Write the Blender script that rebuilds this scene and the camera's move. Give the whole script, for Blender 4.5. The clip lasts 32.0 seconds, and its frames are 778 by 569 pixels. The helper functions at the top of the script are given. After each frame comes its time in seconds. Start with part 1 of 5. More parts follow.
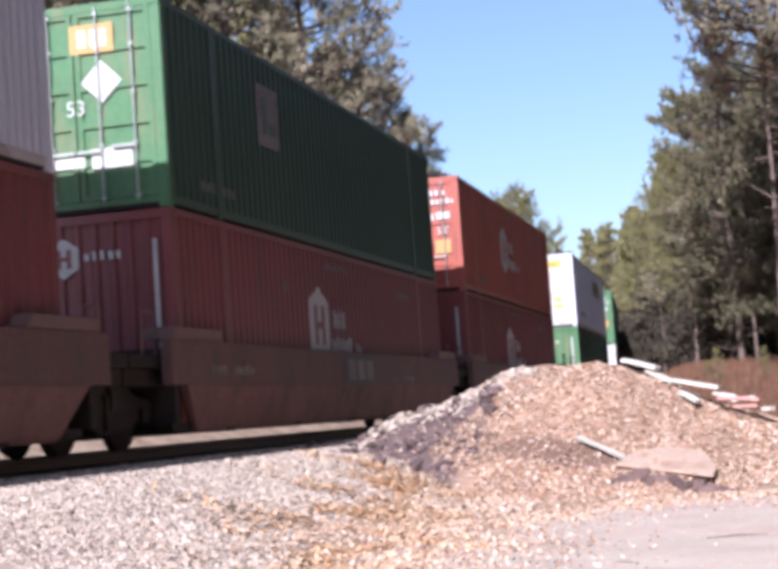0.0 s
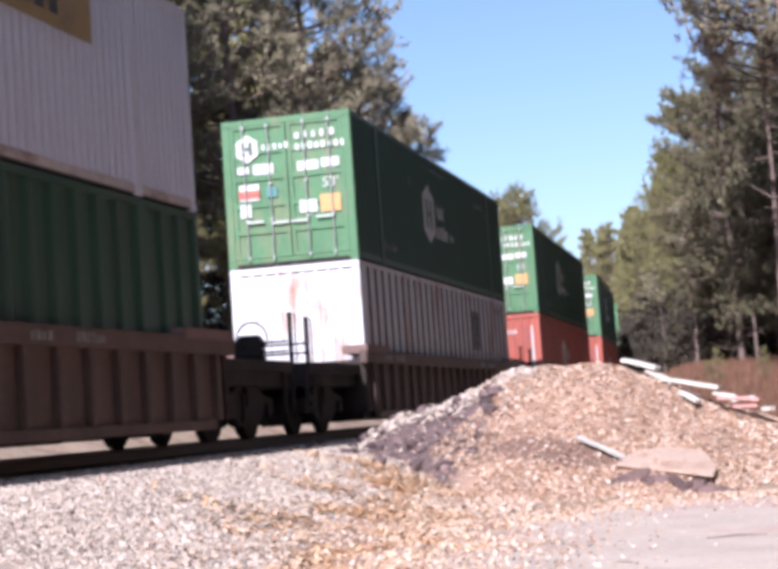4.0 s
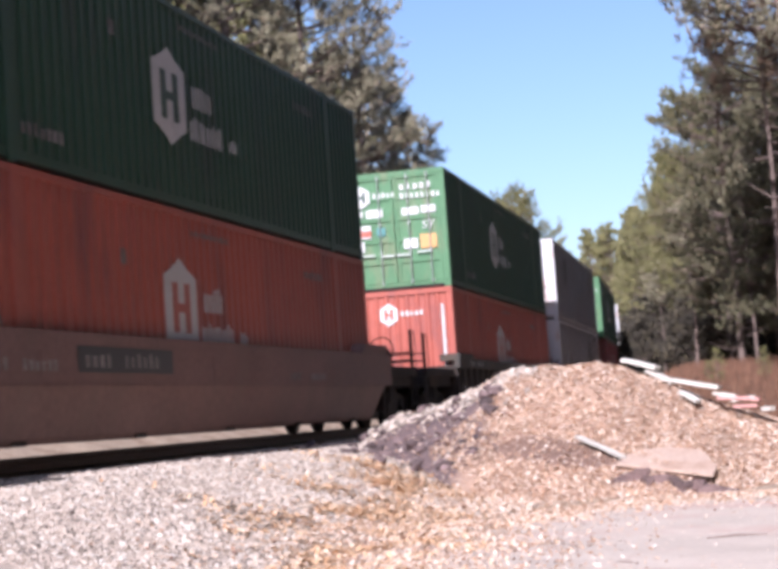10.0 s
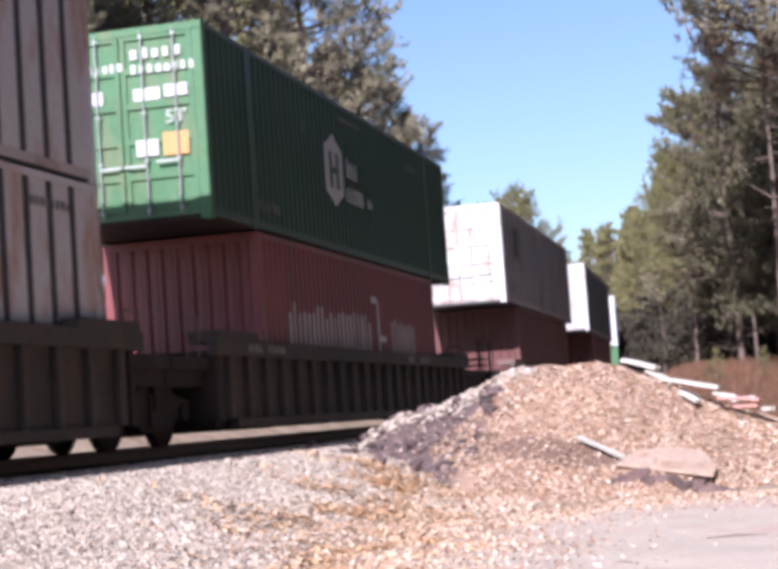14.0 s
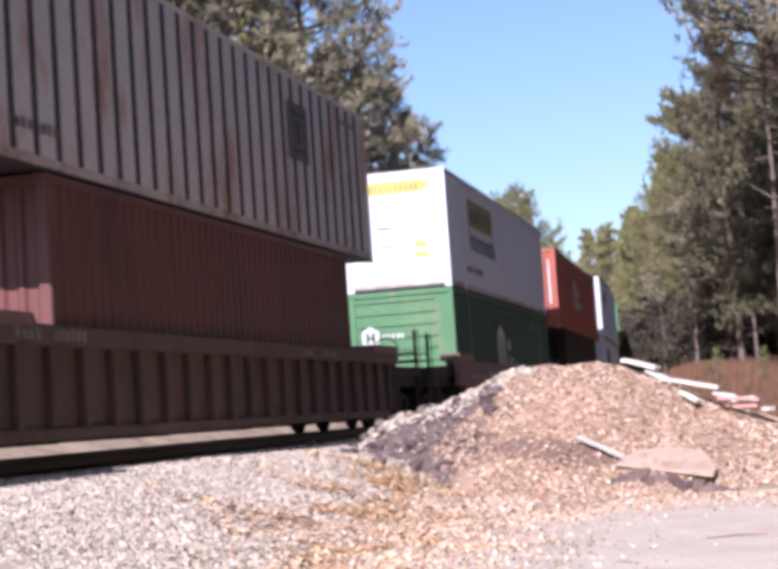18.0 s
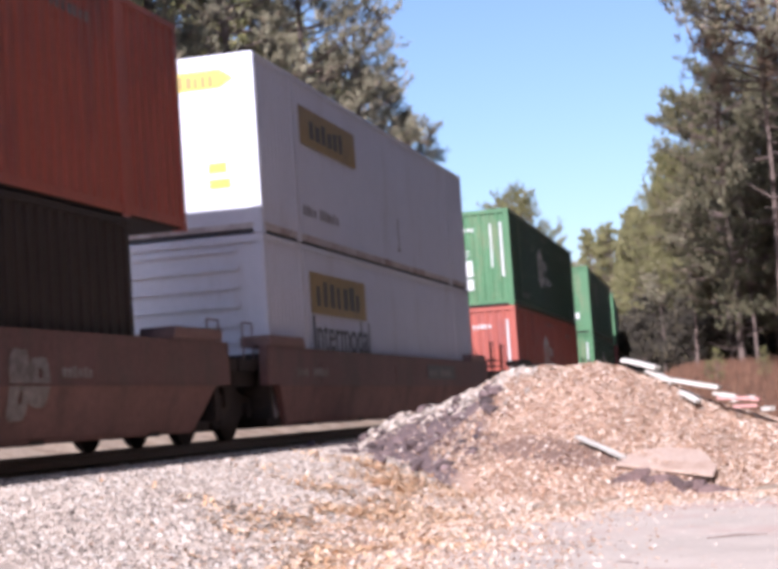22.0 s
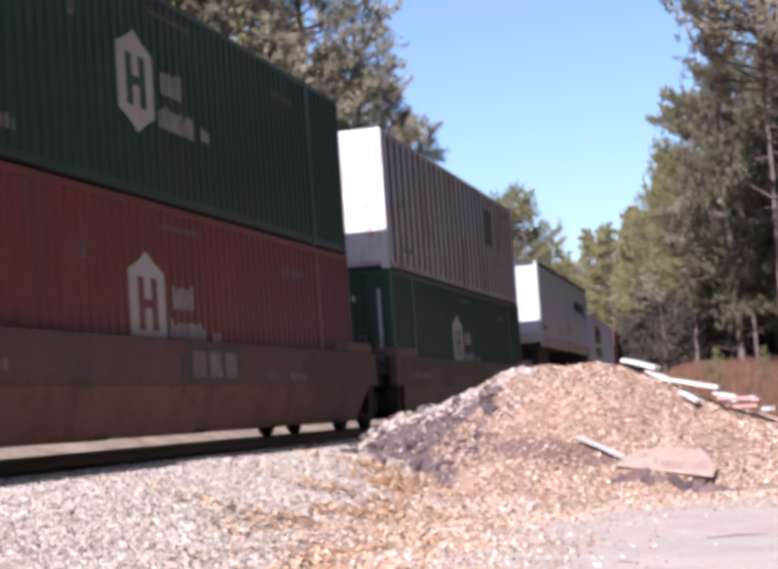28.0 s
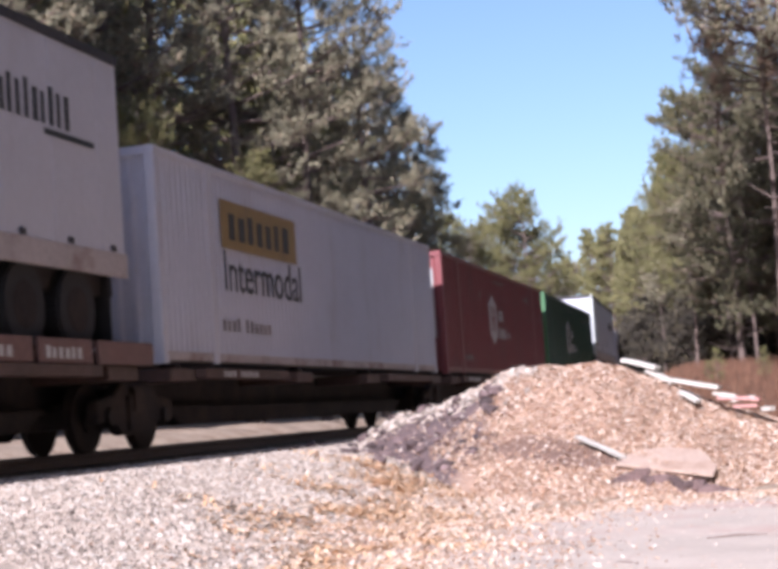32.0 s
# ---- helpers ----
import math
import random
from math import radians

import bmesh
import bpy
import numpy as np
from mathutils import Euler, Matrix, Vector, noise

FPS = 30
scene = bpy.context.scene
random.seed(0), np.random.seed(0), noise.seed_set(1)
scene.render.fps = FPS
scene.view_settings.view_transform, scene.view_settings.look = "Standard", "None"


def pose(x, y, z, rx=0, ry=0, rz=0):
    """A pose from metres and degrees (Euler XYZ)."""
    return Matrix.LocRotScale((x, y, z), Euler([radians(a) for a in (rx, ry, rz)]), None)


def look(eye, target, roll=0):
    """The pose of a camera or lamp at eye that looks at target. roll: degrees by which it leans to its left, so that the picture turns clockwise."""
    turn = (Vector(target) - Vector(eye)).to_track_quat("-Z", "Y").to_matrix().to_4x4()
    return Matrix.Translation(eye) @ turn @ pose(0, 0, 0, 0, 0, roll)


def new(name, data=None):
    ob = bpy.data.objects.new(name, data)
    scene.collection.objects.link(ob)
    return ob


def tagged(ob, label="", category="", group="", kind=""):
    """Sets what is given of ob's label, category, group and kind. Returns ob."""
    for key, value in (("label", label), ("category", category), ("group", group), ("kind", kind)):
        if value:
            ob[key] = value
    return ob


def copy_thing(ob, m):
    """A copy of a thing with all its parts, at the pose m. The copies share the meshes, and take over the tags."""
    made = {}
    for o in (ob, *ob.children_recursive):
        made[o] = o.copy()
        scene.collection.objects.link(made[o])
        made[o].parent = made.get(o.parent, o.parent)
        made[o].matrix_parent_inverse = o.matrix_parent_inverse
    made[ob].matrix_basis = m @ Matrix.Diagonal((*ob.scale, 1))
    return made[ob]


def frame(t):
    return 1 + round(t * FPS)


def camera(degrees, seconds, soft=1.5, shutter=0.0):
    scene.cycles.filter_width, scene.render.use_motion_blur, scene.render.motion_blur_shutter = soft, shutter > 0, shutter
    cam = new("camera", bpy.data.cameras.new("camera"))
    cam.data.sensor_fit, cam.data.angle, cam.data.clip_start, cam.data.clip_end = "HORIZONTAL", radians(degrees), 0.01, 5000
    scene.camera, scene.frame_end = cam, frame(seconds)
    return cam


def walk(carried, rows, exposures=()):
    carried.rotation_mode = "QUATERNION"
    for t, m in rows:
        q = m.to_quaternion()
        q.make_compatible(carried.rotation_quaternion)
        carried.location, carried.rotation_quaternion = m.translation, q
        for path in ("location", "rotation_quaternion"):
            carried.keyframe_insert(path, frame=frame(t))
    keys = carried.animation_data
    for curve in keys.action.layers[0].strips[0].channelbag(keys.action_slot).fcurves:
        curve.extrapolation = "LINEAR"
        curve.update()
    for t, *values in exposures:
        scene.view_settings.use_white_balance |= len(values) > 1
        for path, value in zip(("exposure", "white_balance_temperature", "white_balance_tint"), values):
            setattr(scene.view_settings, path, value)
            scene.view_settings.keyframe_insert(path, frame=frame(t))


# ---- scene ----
# ------------------------------------------------------------------ camera
cam = camera(26.8, 32.0, soft=4.6, shutter=0.15)
EYE = Vector((0, 0, 0.22))
YAW, PITCH = radians(14.69), radians(4.57)
AIM = EYE + 40 * Vector((-math.sin(YAW) * math.cos(PITCH), math.cos(YAW) * math.cos(PITCH), math.sin(PITCH)))
walk(cam, [(0.0, look(EYE, AIM, -3.96)), (32.0, look(EYE, AIM, -3.96))], [(0.0, 0.85, 5620, 22), (32.0, 0.85, 5620, 22)])

# ------------------------------------------------------------------ light
SUN_ELEV, SUN_AZ = radians(33.5), radians(4)      # the sun stands behind the camera, a little to the track's far side
world = bpy.data.worlds.new("sky")
scene.world = world
world.use_nodes = True
wn = world.node_tree.nodes
sky = wn.new("ShaderNodeTexSky")
sky.sky_type, sky.sun_disc = "NISHITA", False
sky.sun_elevation, sky.sun_rotation = SUN_ELEV, math.pi + SUN_AZ
sky.air_density, sky.dust_density, sky.ozone_density = 1.0, 1.0, 1.5
wn["Background"].inputs["Strength"].default_value = 0.086
world.node_tree.links.new(sky.outputs[0], wn["Background"].inputs["Color"])
sun = new("sun", bpy.data.lights.new("sun", "SUN"))
sun.data.energy, sun.data.angle, sun.data.color = 5.0, radians(0.5), (1.0, 0.93, 0.83)
SUN_FROM = Vector((-math.sin(SUN_AZ) * math.cos(SUN_ELEV), -math.cos(SUN_AZ) * math.cos(SUN_ELEV), math.sin(SUN_ELEV)))
sun.matrix_world = look(SUN_FROM * 60, (0, 0, 0))

# ------------------------------------------------------------------ materials
def material(name, colour, rough=0.6, metal=0.0, vary=0.25, grain=3.0, streak=0.0, dirt=None, dirt_amount=0.0, bump=0.0,
             bump_scale=60.0, island=0.0, piece=0.0, ramp=None, dirt_scale=1.3, spec=0.5):
    """Principled surface: two scales of noise on the colour, optional dirt patches, vertical streaks and bump."""
    m = bpy.data.materials.new(name)
    m.use_nodes = True
    nt = m.node_tree
    n, l = nt.nodes, nt.links
    b = n["Principled BSDF"]
    b.inputs["Roughness"].default_value = rough
    b.inputs["Metallic"].default_value = metal
    b.inputs["Specular IOR Level"].default_value = spec
    tc = n.new("ShaderNodeTexCoord")
    base = n.new("ShaderNodeRGB")
    base.outputs[0].default_value = (*colour, 1)
    col = base.outputs[0]
    if ramp:
        g = n.new("ShaderNodeNewGeometry")
        r = n.new("ShaderNodeValToRGB")
        el = r.color_ramp.elements
        while len(el) < len(ramp):
            el.new(0.5)
        for e, (p, c) in zip(el, ramp):
            e.position, e.color = p, (*c, 1)
        l.new(g.outputs["Random Per Island"], r.inputs[0])
        col = r.outputs[0]
    big = n.new("ShaderNodeTexNoise")
    big.inputs["Scale"].default_value, big.inputs["Detail"].default_value = grain * 0.25, 4
    fine = n.new("ShaderNodeTexNoise")
    fine.inputs["Scale"].default_value, fine.inputs["Detail"].default_value = grain * 4, 6
    for t in (big, fine):
        l.new(tc.outputs["Object"], t.inputs["Vector"])
    add = n.new("ShaderNodeMath")
    l.new(big.outputs["Fac"], add.inputs[0]), l.new(fine.outputs["Fac"], add.inputs[1])
    rng = n.new("ShaderNodeMapRange")
    rng.inputs["From Min"].default_value, rng.inputs["From Max"].default_value = 0.6, 1.4
    rng.inputs["To Min"].default_value, rng.inputs["To Max"].default_value = 1 - vary, 1 + vary
    l.new(add.outputs[0], rng.inputs["Value"])
    hsv = n.new("ShaderNodeHueSaturation")
    l.new(col, hsv.inputs["Color"])
    val = rng.outputs[0]
    if island or piece:
        src = n.new("ShaderNodeNewGeometry").outputs["Random Per Island"] if island else n.new("ShaderNodeObjectInfo").outputs["Random"]
        a = island or piece
        mr = n.new("ShaderNodeMapRange")
        mr.inputs["To Min"].default_value, mr.inputs["To Max"].default_value = 1 - a, 1 + a
        l.new(src, mr.inputs["Value"])
        mul = n.new("ShaderNodeMath")
        mul.operation = "MULTIPLY"
        l.new(val, mul.inputs[0]), l.new(mr.outputs[0], mul.inputs[1])
        val = mul.outputs[0]
    l.new(val, hsv.inputs["Value"])
    col = hsv.outputs[0]
    if dirt:
        d = n.new("ShaderNodeTexNoise")
        d.inputs["Scale"].default_value, d.inputs["Detail"].default_value = dirt_scale, 8
        d.inputs["Roughness"].default_value = 0.7
        mp = n.new("ShaderNodeMapping")
        mp.inputs["Scale"].default_value = (1, 1, 1 - 0.85 * streak)
        l.new(tc.outputs["Object"], mp.inputs["Vector"]), l.new(mp.outputs[0], d.inputs["Vector"])
        cr = n.new("ShaderNodeValToRGB")
        cr.color_ramp.elements[0].position, cr.color_ramp.elements[1].position = 0.62 - 0.3 * dirt_amount, 0.78 - 0.2 * dirt_amount
        l.new(d.outputs["Fac"], cr.inputs[0])
        mix = n.new("ShaderNodeMix")
        mix.data_type = "RGBA"
        l.new(cr.outputs[0], mix.inputs["Factor"]), l.new(col, mix.inputs["A"])
        mix.inputs["B"].default_value = (*dirt, 1)
        col = mix.outputs["Result"]
    l.new(col, b.inputs["Base Color"])
    if bump:
        bn = n.new("ShaderNodeTexNoise")
        bn.inputs["Scale"].default_value, bn.inputs["Detail"].default_value = bump_scale, 5
        l.new(tc.outputs["Object"], bn.inputs["Vector"])
        bp = n.new("ShaderNodeBump")
        bp.inputs["Strength"].default_value, bp.inputs["Distance"].default_value = bump, 0.02
        l.new(bn.outputs["Fac"], bp.inputs["Height"]), l.new(bp.outputs[0], b.inputs["Normal"])
    return m


RUST = (0.09, 0.035, 0.018)
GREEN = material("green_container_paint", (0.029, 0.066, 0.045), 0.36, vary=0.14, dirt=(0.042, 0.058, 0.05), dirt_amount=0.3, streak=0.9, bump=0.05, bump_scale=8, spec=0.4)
# GREEN above carries the sides' shade; this dirty copy carries the ends' sunlight
GREEN_SUNLIT = material("sunlit_weathered_green_paint", (0.076, 0.178, 0.086), 0.5, vary=0.2, dirt=(0.19, 0.19, 0.11), dirt_amount=0.3, streak=0.9, bump=0.05, bump_scale=8, spec=0.3)
ORANGE = material("orange_red_container_paint", (0.35, 0.093, 0.066), 0.4, vary=0.14, dirt=(0.20, 0.072, 0.068), dirt_amount=0.35, streak=0.9, bump=0.05, bump_scale=8, spec=0.4)
RED = material("red_container_paint", (0.20, 0.056, 0.058), 0.4, vary=0.14, dirt=(0.15, 0.06, 0.058), dirt_amount=0.35, streak=0.9, bump=0.05, bump_scale=8, spec=0.4)
BROWN = material("brown_container_paint", (0.135, 0.05, 0.046), 0.45, vary=0.16, dirt=(0.075, 0.042, 0.038), dirt_amount=0.35, streak=0.9, bump=0.05, bump_scale=8, spec=0.4)
WHITE = material("white_container_paint", (0.55, 0.555, 0.615), 0.4, vary=0.06, dirt=(0.48, 0.47, 0.50), dirt_amount=0.2, streak=0.9, bump=0.04, bump_scale=8, spec=0.3)
RUSTY_WHITE = material("rusty_white_paint", (0.55, 0.54, 0.56), 0.45, vary=0.1, dirt=(0.36, 0.17, 0.09), dirt_amount=0.34, streak=0.7, bump=0.05, bump_scale=8, spec=0.3)
DARK_BROWN = material("dark_grey_brown_paint", (0.042, 0.032, 0.029), 0.45, vary=0.18, dirt=(0.035, 0.027, 0.024), dirt_amount=0.35, streak=0.9, bump=0.05, bump_scale=8, spec=0.12)
GREY_POST = material("grey_post_paint", (0.065, 0.062, 0.066), 0.5, vary=0.2, spec=0.12)
EMBLEM_GREY = material("faded_grey_emblem", (0.13, 0.125, 0.13), 0.5, vary=0.25, spec=0.2)
WELL_BROWN = material("brown_railcar_paint", (0.13, 0.068, 0.065), 0.6, vary=0.3, dirt=(0.09, 0.062, 0.056), dirt_amount=0.5, streak=0.5, bump=0.08, bump_scale=14, spec=0.3)
WELL_PALE = material("paler_brown_railcar_paint", (0.18, 0.096, 0.087), 0.75, vary=0.25, dirt=(0.10, 0.064, 0.058), dirt_amount=0.4, streak=0.5, bump=0.08, bump_scale=14, spec=0.3)
WELL_RUST = material("dark_brown_railcar_paint", (0.105, 0.068, 0.058), 0.65, vary=0.3, dirt=(0.065, 0.047, 0.04), dirt_amount=0.5, streak=0.5, bump=0.08, bump_scale=14, spec=0.3)
RAIL_GRIME = material("rust_stained_white_rail", (0.46, 0.42, 0.41), 0.6, vary=0.2, grain=4, dirt=(0.20, 0.12, 0.09), dirt_amount=0.45, bump=0.08, bump_scale=14, spec=0.3)
WELL_TAN = material("tan_railcar_paint", (0.18, 0.108, 0.096), 0.6, vary=0.25, dirt=(0.17, 0.11, 0.095), dirt_amount=0.4, streak=0.5, bump=0.08, bump_scale=14, spec=0.3)
WELL_DARK = material("dark_railcar_paint", (0.06, 0.056, 0.052), 0.65, vary=0.3, dirt=(0.10, 0.07, 0.05), dirt_amount=0.4, streak=0.5, bump=0.08, bump_scale=14, spec=0.12)
STEEL = material("grimy_black_steel", (0.025, 0.021, 0.02), 0.75, 0.0, spec=0.2, vary=0.4, dirt=(0.055, 0.038, 0.03), dirt_amount=0.4, bump=0.1, bump_scale=20)
ROD = material("galvanised_rod", (0.42, 0.44, 0.42), 0.4, 0.7, vary=0.15)
RUBBER = material("black_rubber", (0.016, 0.016, 0.017), 0.8, vary=0.3)
DECAL = material("white_lettering", (0.50, 0.50, 0.49), 0.5, vary=0.12, dirt=(0.34, 0.34, 0.34), dirt_amount=0.3)
DECAL_DARK = material("dark_lettering", (0.03, 0.035, 0.04), 0.5, vary=0.1)
# one yellow in two tones: first darkened for shaded sides, then brightened for sunlit ends
DECAL_YELLOW = material("yellow_plate", (0.29, 0.2, 0.075), 0.5, vary=0.2, dirt=(0.19, 0.14, 0.075), dirt_amount=0.3)
DECAL_YELLOW_LIT = material("sunlit_yellow_lettering", (0.52, 0.40, 0.07), 0.5, vary=0.1)
DECAL_ORANGE = material("orange_label", (0.5, 0.28, 0.1), 0.5, vary=0.1)
DECAL_GREY = material("pale_grey_graffiti", (0.2, 0.185, 0.18), 0.6, vary=0.5, dirt=(0.1, 0.08, 0.075), dirt_amount=0.5, dirt_scale=2.5)
DECAL_RED = material("red_label", (0.36, 0.09, 0.06), 0.5, vary=0.1)
DECAL_BLUE = material("teal_label", (0.06, 0.2, 0.2), 0.5, vary=0.1)
RAIL_STEEL = material("rusty_rail_steel", (0.055, 0.04, 0.033), 0.5, 0.5, vary=0.3, bump=0.1, bump_scale=30)
TIE_WOOD = material("weathered_tie_wood", (0.09, 0.07, 0.055), 0.85, vary=0.35, bump=0.3)
BALLAST = material("ballast_bed", (0.37, 0.30, 0.245), 0.9, vary=0.45, grain=5, bump=0.8, bump_scale=22)
STONE = material("crushed_ballast_stone", (0.40, 0.345, 0.315), 0.85, vary=0.2, grain=20, bump=0.2, bump_scale=90, ramp=[(0.0, (0.13, 0.105, 0.09)), (0.2, (0.32, 0.265, 0.225)),
                 (0.5, (0.42, 0.34, 0.28)), (0.8, (0.48, 0.405, 0.345)), (1.0, (0.60, 0.545, 0.49))])
GROUND = material("leaf_strewn_dirt", (0.33, 0.25, 0.18), 0.95, vary=0.35, grain=3, dirt=(0.16, 0.09, 0.05), dirt_amount=0.45, bump=0.5, bump_scale=16)
ROAD = material("pale_gravel_road", (0.50, 0.42, 0.355), 0.95, vary=0.16, grain=5, dirt=(0.46, 0.30, 0.25), dirt_amount=0.35, bump=0.35, bump_scale=40, dirt_scale=0.7)
EARTH = material("brown_mound_earth", (0.37, 0.25, 0.185), 0.95, vary=0.3, grain=4, dirt=(0.22, 0.14, 0.10), dirt_amount=0.35, bump=0.7, bump_scale=9)
def soil_patch(m):
    """Bare dark soil and clods on the mound's side towards the track, with a ragged rim."""
    n, l = m.node_tree.nodes, m.node_tree.links
    b = n["Principled BSDF"]
    old = b.inputs["Base Color"].links[0].from_socket
    tc = n.new("ShaderNodeTexCoord")
    sep = n.new("ShaderNodeSeparateXYZ")
    l.new(tc.outputs["Object"], sep.inputs[0])
    t = n.new("ShaderNodeTexNoise")
    t.inputs["Scale"].default_value, t.inputs["Detail"].default_value = 1.6, 6
    l.new(tc.outputs["Object"], t.inputs["Vector"])
    k = n.new("ShaderNodeMath")
    k.operation, k.inputs[1].default_value = "MULTIPLY_ADD", 2.2
    l.new(t.outputs["Fac"], k.inputs[0]), l.new(sep.outputs["X"], k.inputs[2])
    r = n.new("ShaderNodeMapRange")
    r.inputs["From Min"].default_value, r.inputs["From Max"].default_value = -4.35, -3.85
    r.inputs["To Min"].default_value, r.inputs["To Max"].default_value = 1.0, 0.0
    l.new(k.outputs[0], r.inputs["Value"])
    mix = n.new("ShaderNodeMix")
    mix.data_type = "RGBA"
    l.new(r.outputs[0], mix.inputs["Factor"]), l.new(old, mix.inputs["A"])
    fine = n.new("ShaderNodeTexNoise")
    fine.inputs["Scale"].default_value, fine.inputs["Detail"].default_value = 9, 5
    l.new(tc.outputs["Object"], fine.inputs["Vector"])
    ramp = n.new("ShaderNodeValToRGB")
    ramp.color_ramp.elements[0].color, ramp.color_ramp.elements[1].color = (0.035, 0.023, 0.025, 1), (0.20, 0.14, 0.135, 1)
    l.new(fine.outputs["Fac"], ramp.inputs[0]), l.new(ramp.outputs[0], mix.inputs["B"])
    l.new(mix.outputs["Result"], b.inputs["Base Color"])
    # a hollow's shade above the slab, painted as a brown band
    mp = n.new("ShaderNodeMapping")
    mp.vector_type = "TEXTURE"
    mp.inputs["Location"].default_value = (-3.85, 23.95, 0)
    mp.inputs["Rotation"].default_value = (0, 0, -0.45)
    mp.inputs["Scale"].default_value = (1.4, 0.42, 50)
    l.new(tc.outputs["Object"], mp.inputs["Vector"])
    ln = n.new("ShaderNodeVectorMath")
    ln.operation = "LENGTH"
    l.new(mp.outputs[0], ln.inputs[0])
    k2 = n.new("ShaderNodeMath")
    k2.operation, k2.inputs[1].default_value = "MULTIPLY_ADD", 0.9
    l.new(t.outputs["Fac"], k2.inputs[0]), l.new(ln.outputs["Value"], k2.inputs[2])
    r2 = n.new("ShaderNodeMapRange")
    r2.inputs["From Min"].default_value, r2.inputs["From Max"].default_value = 1.25, 1.6
    r2.inputs["To Min"].default_value, r2.inputs["To Max"].default_value = 1.0, 0.0
    l.new(k2.outputs[0], r2.inputs["Value"])
    mix2 = n.new("ShaderNodeMix")
    mix2.data_type = "RGBA"
    l.new(r2.outputs[0], mix2.inputs["Factor"]), l.new(mix.outputs["Result"], mix2.inputs["A"])
    mix2.inputs["B"].default_value = (0.17, 0.105, 0.08, 1)
    l.new(mix2.outputs["Result"], b.inputs["Base Color"])


soil_patch(EARTH)
RUBBLE = material("dark_brown_rubble", (0.12, 0.083, 0.08), 0.9, vary=0.4, grain=6, bump=0.7, bump_scale=18, piece=0.5)
LEAF = material("dry_leaves", (0.5, 0.35, 0.2), 0.8, vary=0.22, grain=3.5, ramp=[(0.0, (0.17, 0.09, 0.065)), (0.16, (0.34, 0.195, 0.125)),
                (0.36, (0.52, 0.335, 0.215)), (0.64, (0.61, 0.455, 0.35)), (1.0, (0.80, 0.70, 0.61))])
STRAW = material("rust_tan_pine_straw", (0.5, 0.3, 0.2), 0.85, vary=0.15, grain=8, ramp=[(0.0, (0.46, 0.25, 0.13)), (0.4, (0.66, 0.41, 0.23)), (0.8, (0.75, 0.53, 0.34)), (1.0, (0.80, 0.64, 0.48))])
BARK = material("pine_bark", (0.155, 0.112, 0.095), 0.9, vary=0.35, grain=4, bump=0.8, bump_scale=12, piece=0.2)
NEEDLES = material("pine_needles", (0.07, 0.09, 0.02), 0.7, spec=0.2, vary=0.25, grain=1.2, piece=0.12, ramp=[(0.0, (0.135, 0.125, 0.086)), (0.45, (0.24, 0.22, 0.146)),
                   (0.8, (0.325, 0.29, 0.192)), (0.93, (0.33, 0.275, 0.19)), (1.0, (0.35, 0.24, 0.165))])
NEEDLES_OLIVE = material("olive_pine_needles", (0.09, 0.1, 0.02), 0.7, spec=0.2, vary=0.25, grain=1.2, piece=0.15, ramp=[(0.0, (0.10, 0.102, 0.05)), (0.5, (0.20, 0.19, 0.08)),
                   (0.85, (0.27, 0.245, 0.105)), (1.0, (0.26, 0.19, 0.11))])
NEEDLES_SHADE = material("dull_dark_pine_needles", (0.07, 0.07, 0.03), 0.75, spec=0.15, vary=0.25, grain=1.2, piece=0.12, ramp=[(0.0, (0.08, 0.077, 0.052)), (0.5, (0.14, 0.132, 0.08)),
                   (0.85, (0.195, 0.175, 0.10)), (1.0, (0.23, 0.16, 0.105))])
NEEDLES_BROWN = material("browned_foliage", (0.16, 0.1, 0.06), 0.8, spec=0.2, vary=0.2, grain=1.2, ramp=[(0.0, (0.15, 0.105, 0.07)), (0.5, (0.24, 0.16, 0.11)), (1.0, (0.32, 0.21, 0.15))])
GRASS = material("rust_brown_dry_grass", (0.3, 0.13, 0.06), 0.85, vary=0.2, ramp=[(0.0, (0.06, 0.034, 0.022)), (0.5, (0.145, 0.065, 0.038)), (1.0, (0.25, 0.135, 0.08))])
PLANK = material("weathered_pale_board", (0.52, 0.485, 0.43), 0.8, vary=0.2, grain=4, dirt=(0.3, 0.25, 0.2), dirt_amount=0.25, bump=0.3, piece=0.15)
CLOD = material("brown_earth_clods", (0.13, 0.085, 0.078), 0.95, vary=0.35, grain=6, bump=0.8, bump_scale=14, piece=0.35)
PLANK_PINK = material("faded_red_board", (0.56, 0.30, 0.27), 0.8, vary=0.25, grain=4, dirt=(0.5, 0.45, 0.4), dirt_amount=0.3, bump=0.3)
BRUSH = material("leafless_twigs", (0.09, 0.07, 0.06), 0.9, vary=0.3, grain=2, ramp=[(0.0, (0.03, 0.025, 0.02)), (0.6, (0.06, 0.05, 0.036)), (1.0, (0.11, 0.09, 0.05))])
SLAB = material("earth_stained_concrete_slab", (0.50, 0.37, 0.295), 0.9, vary=0.3, grain=5, dirt=(0.30, 0.19, 0.13), dirt_amount=0.5, bump=0.5, bump_scale=20)


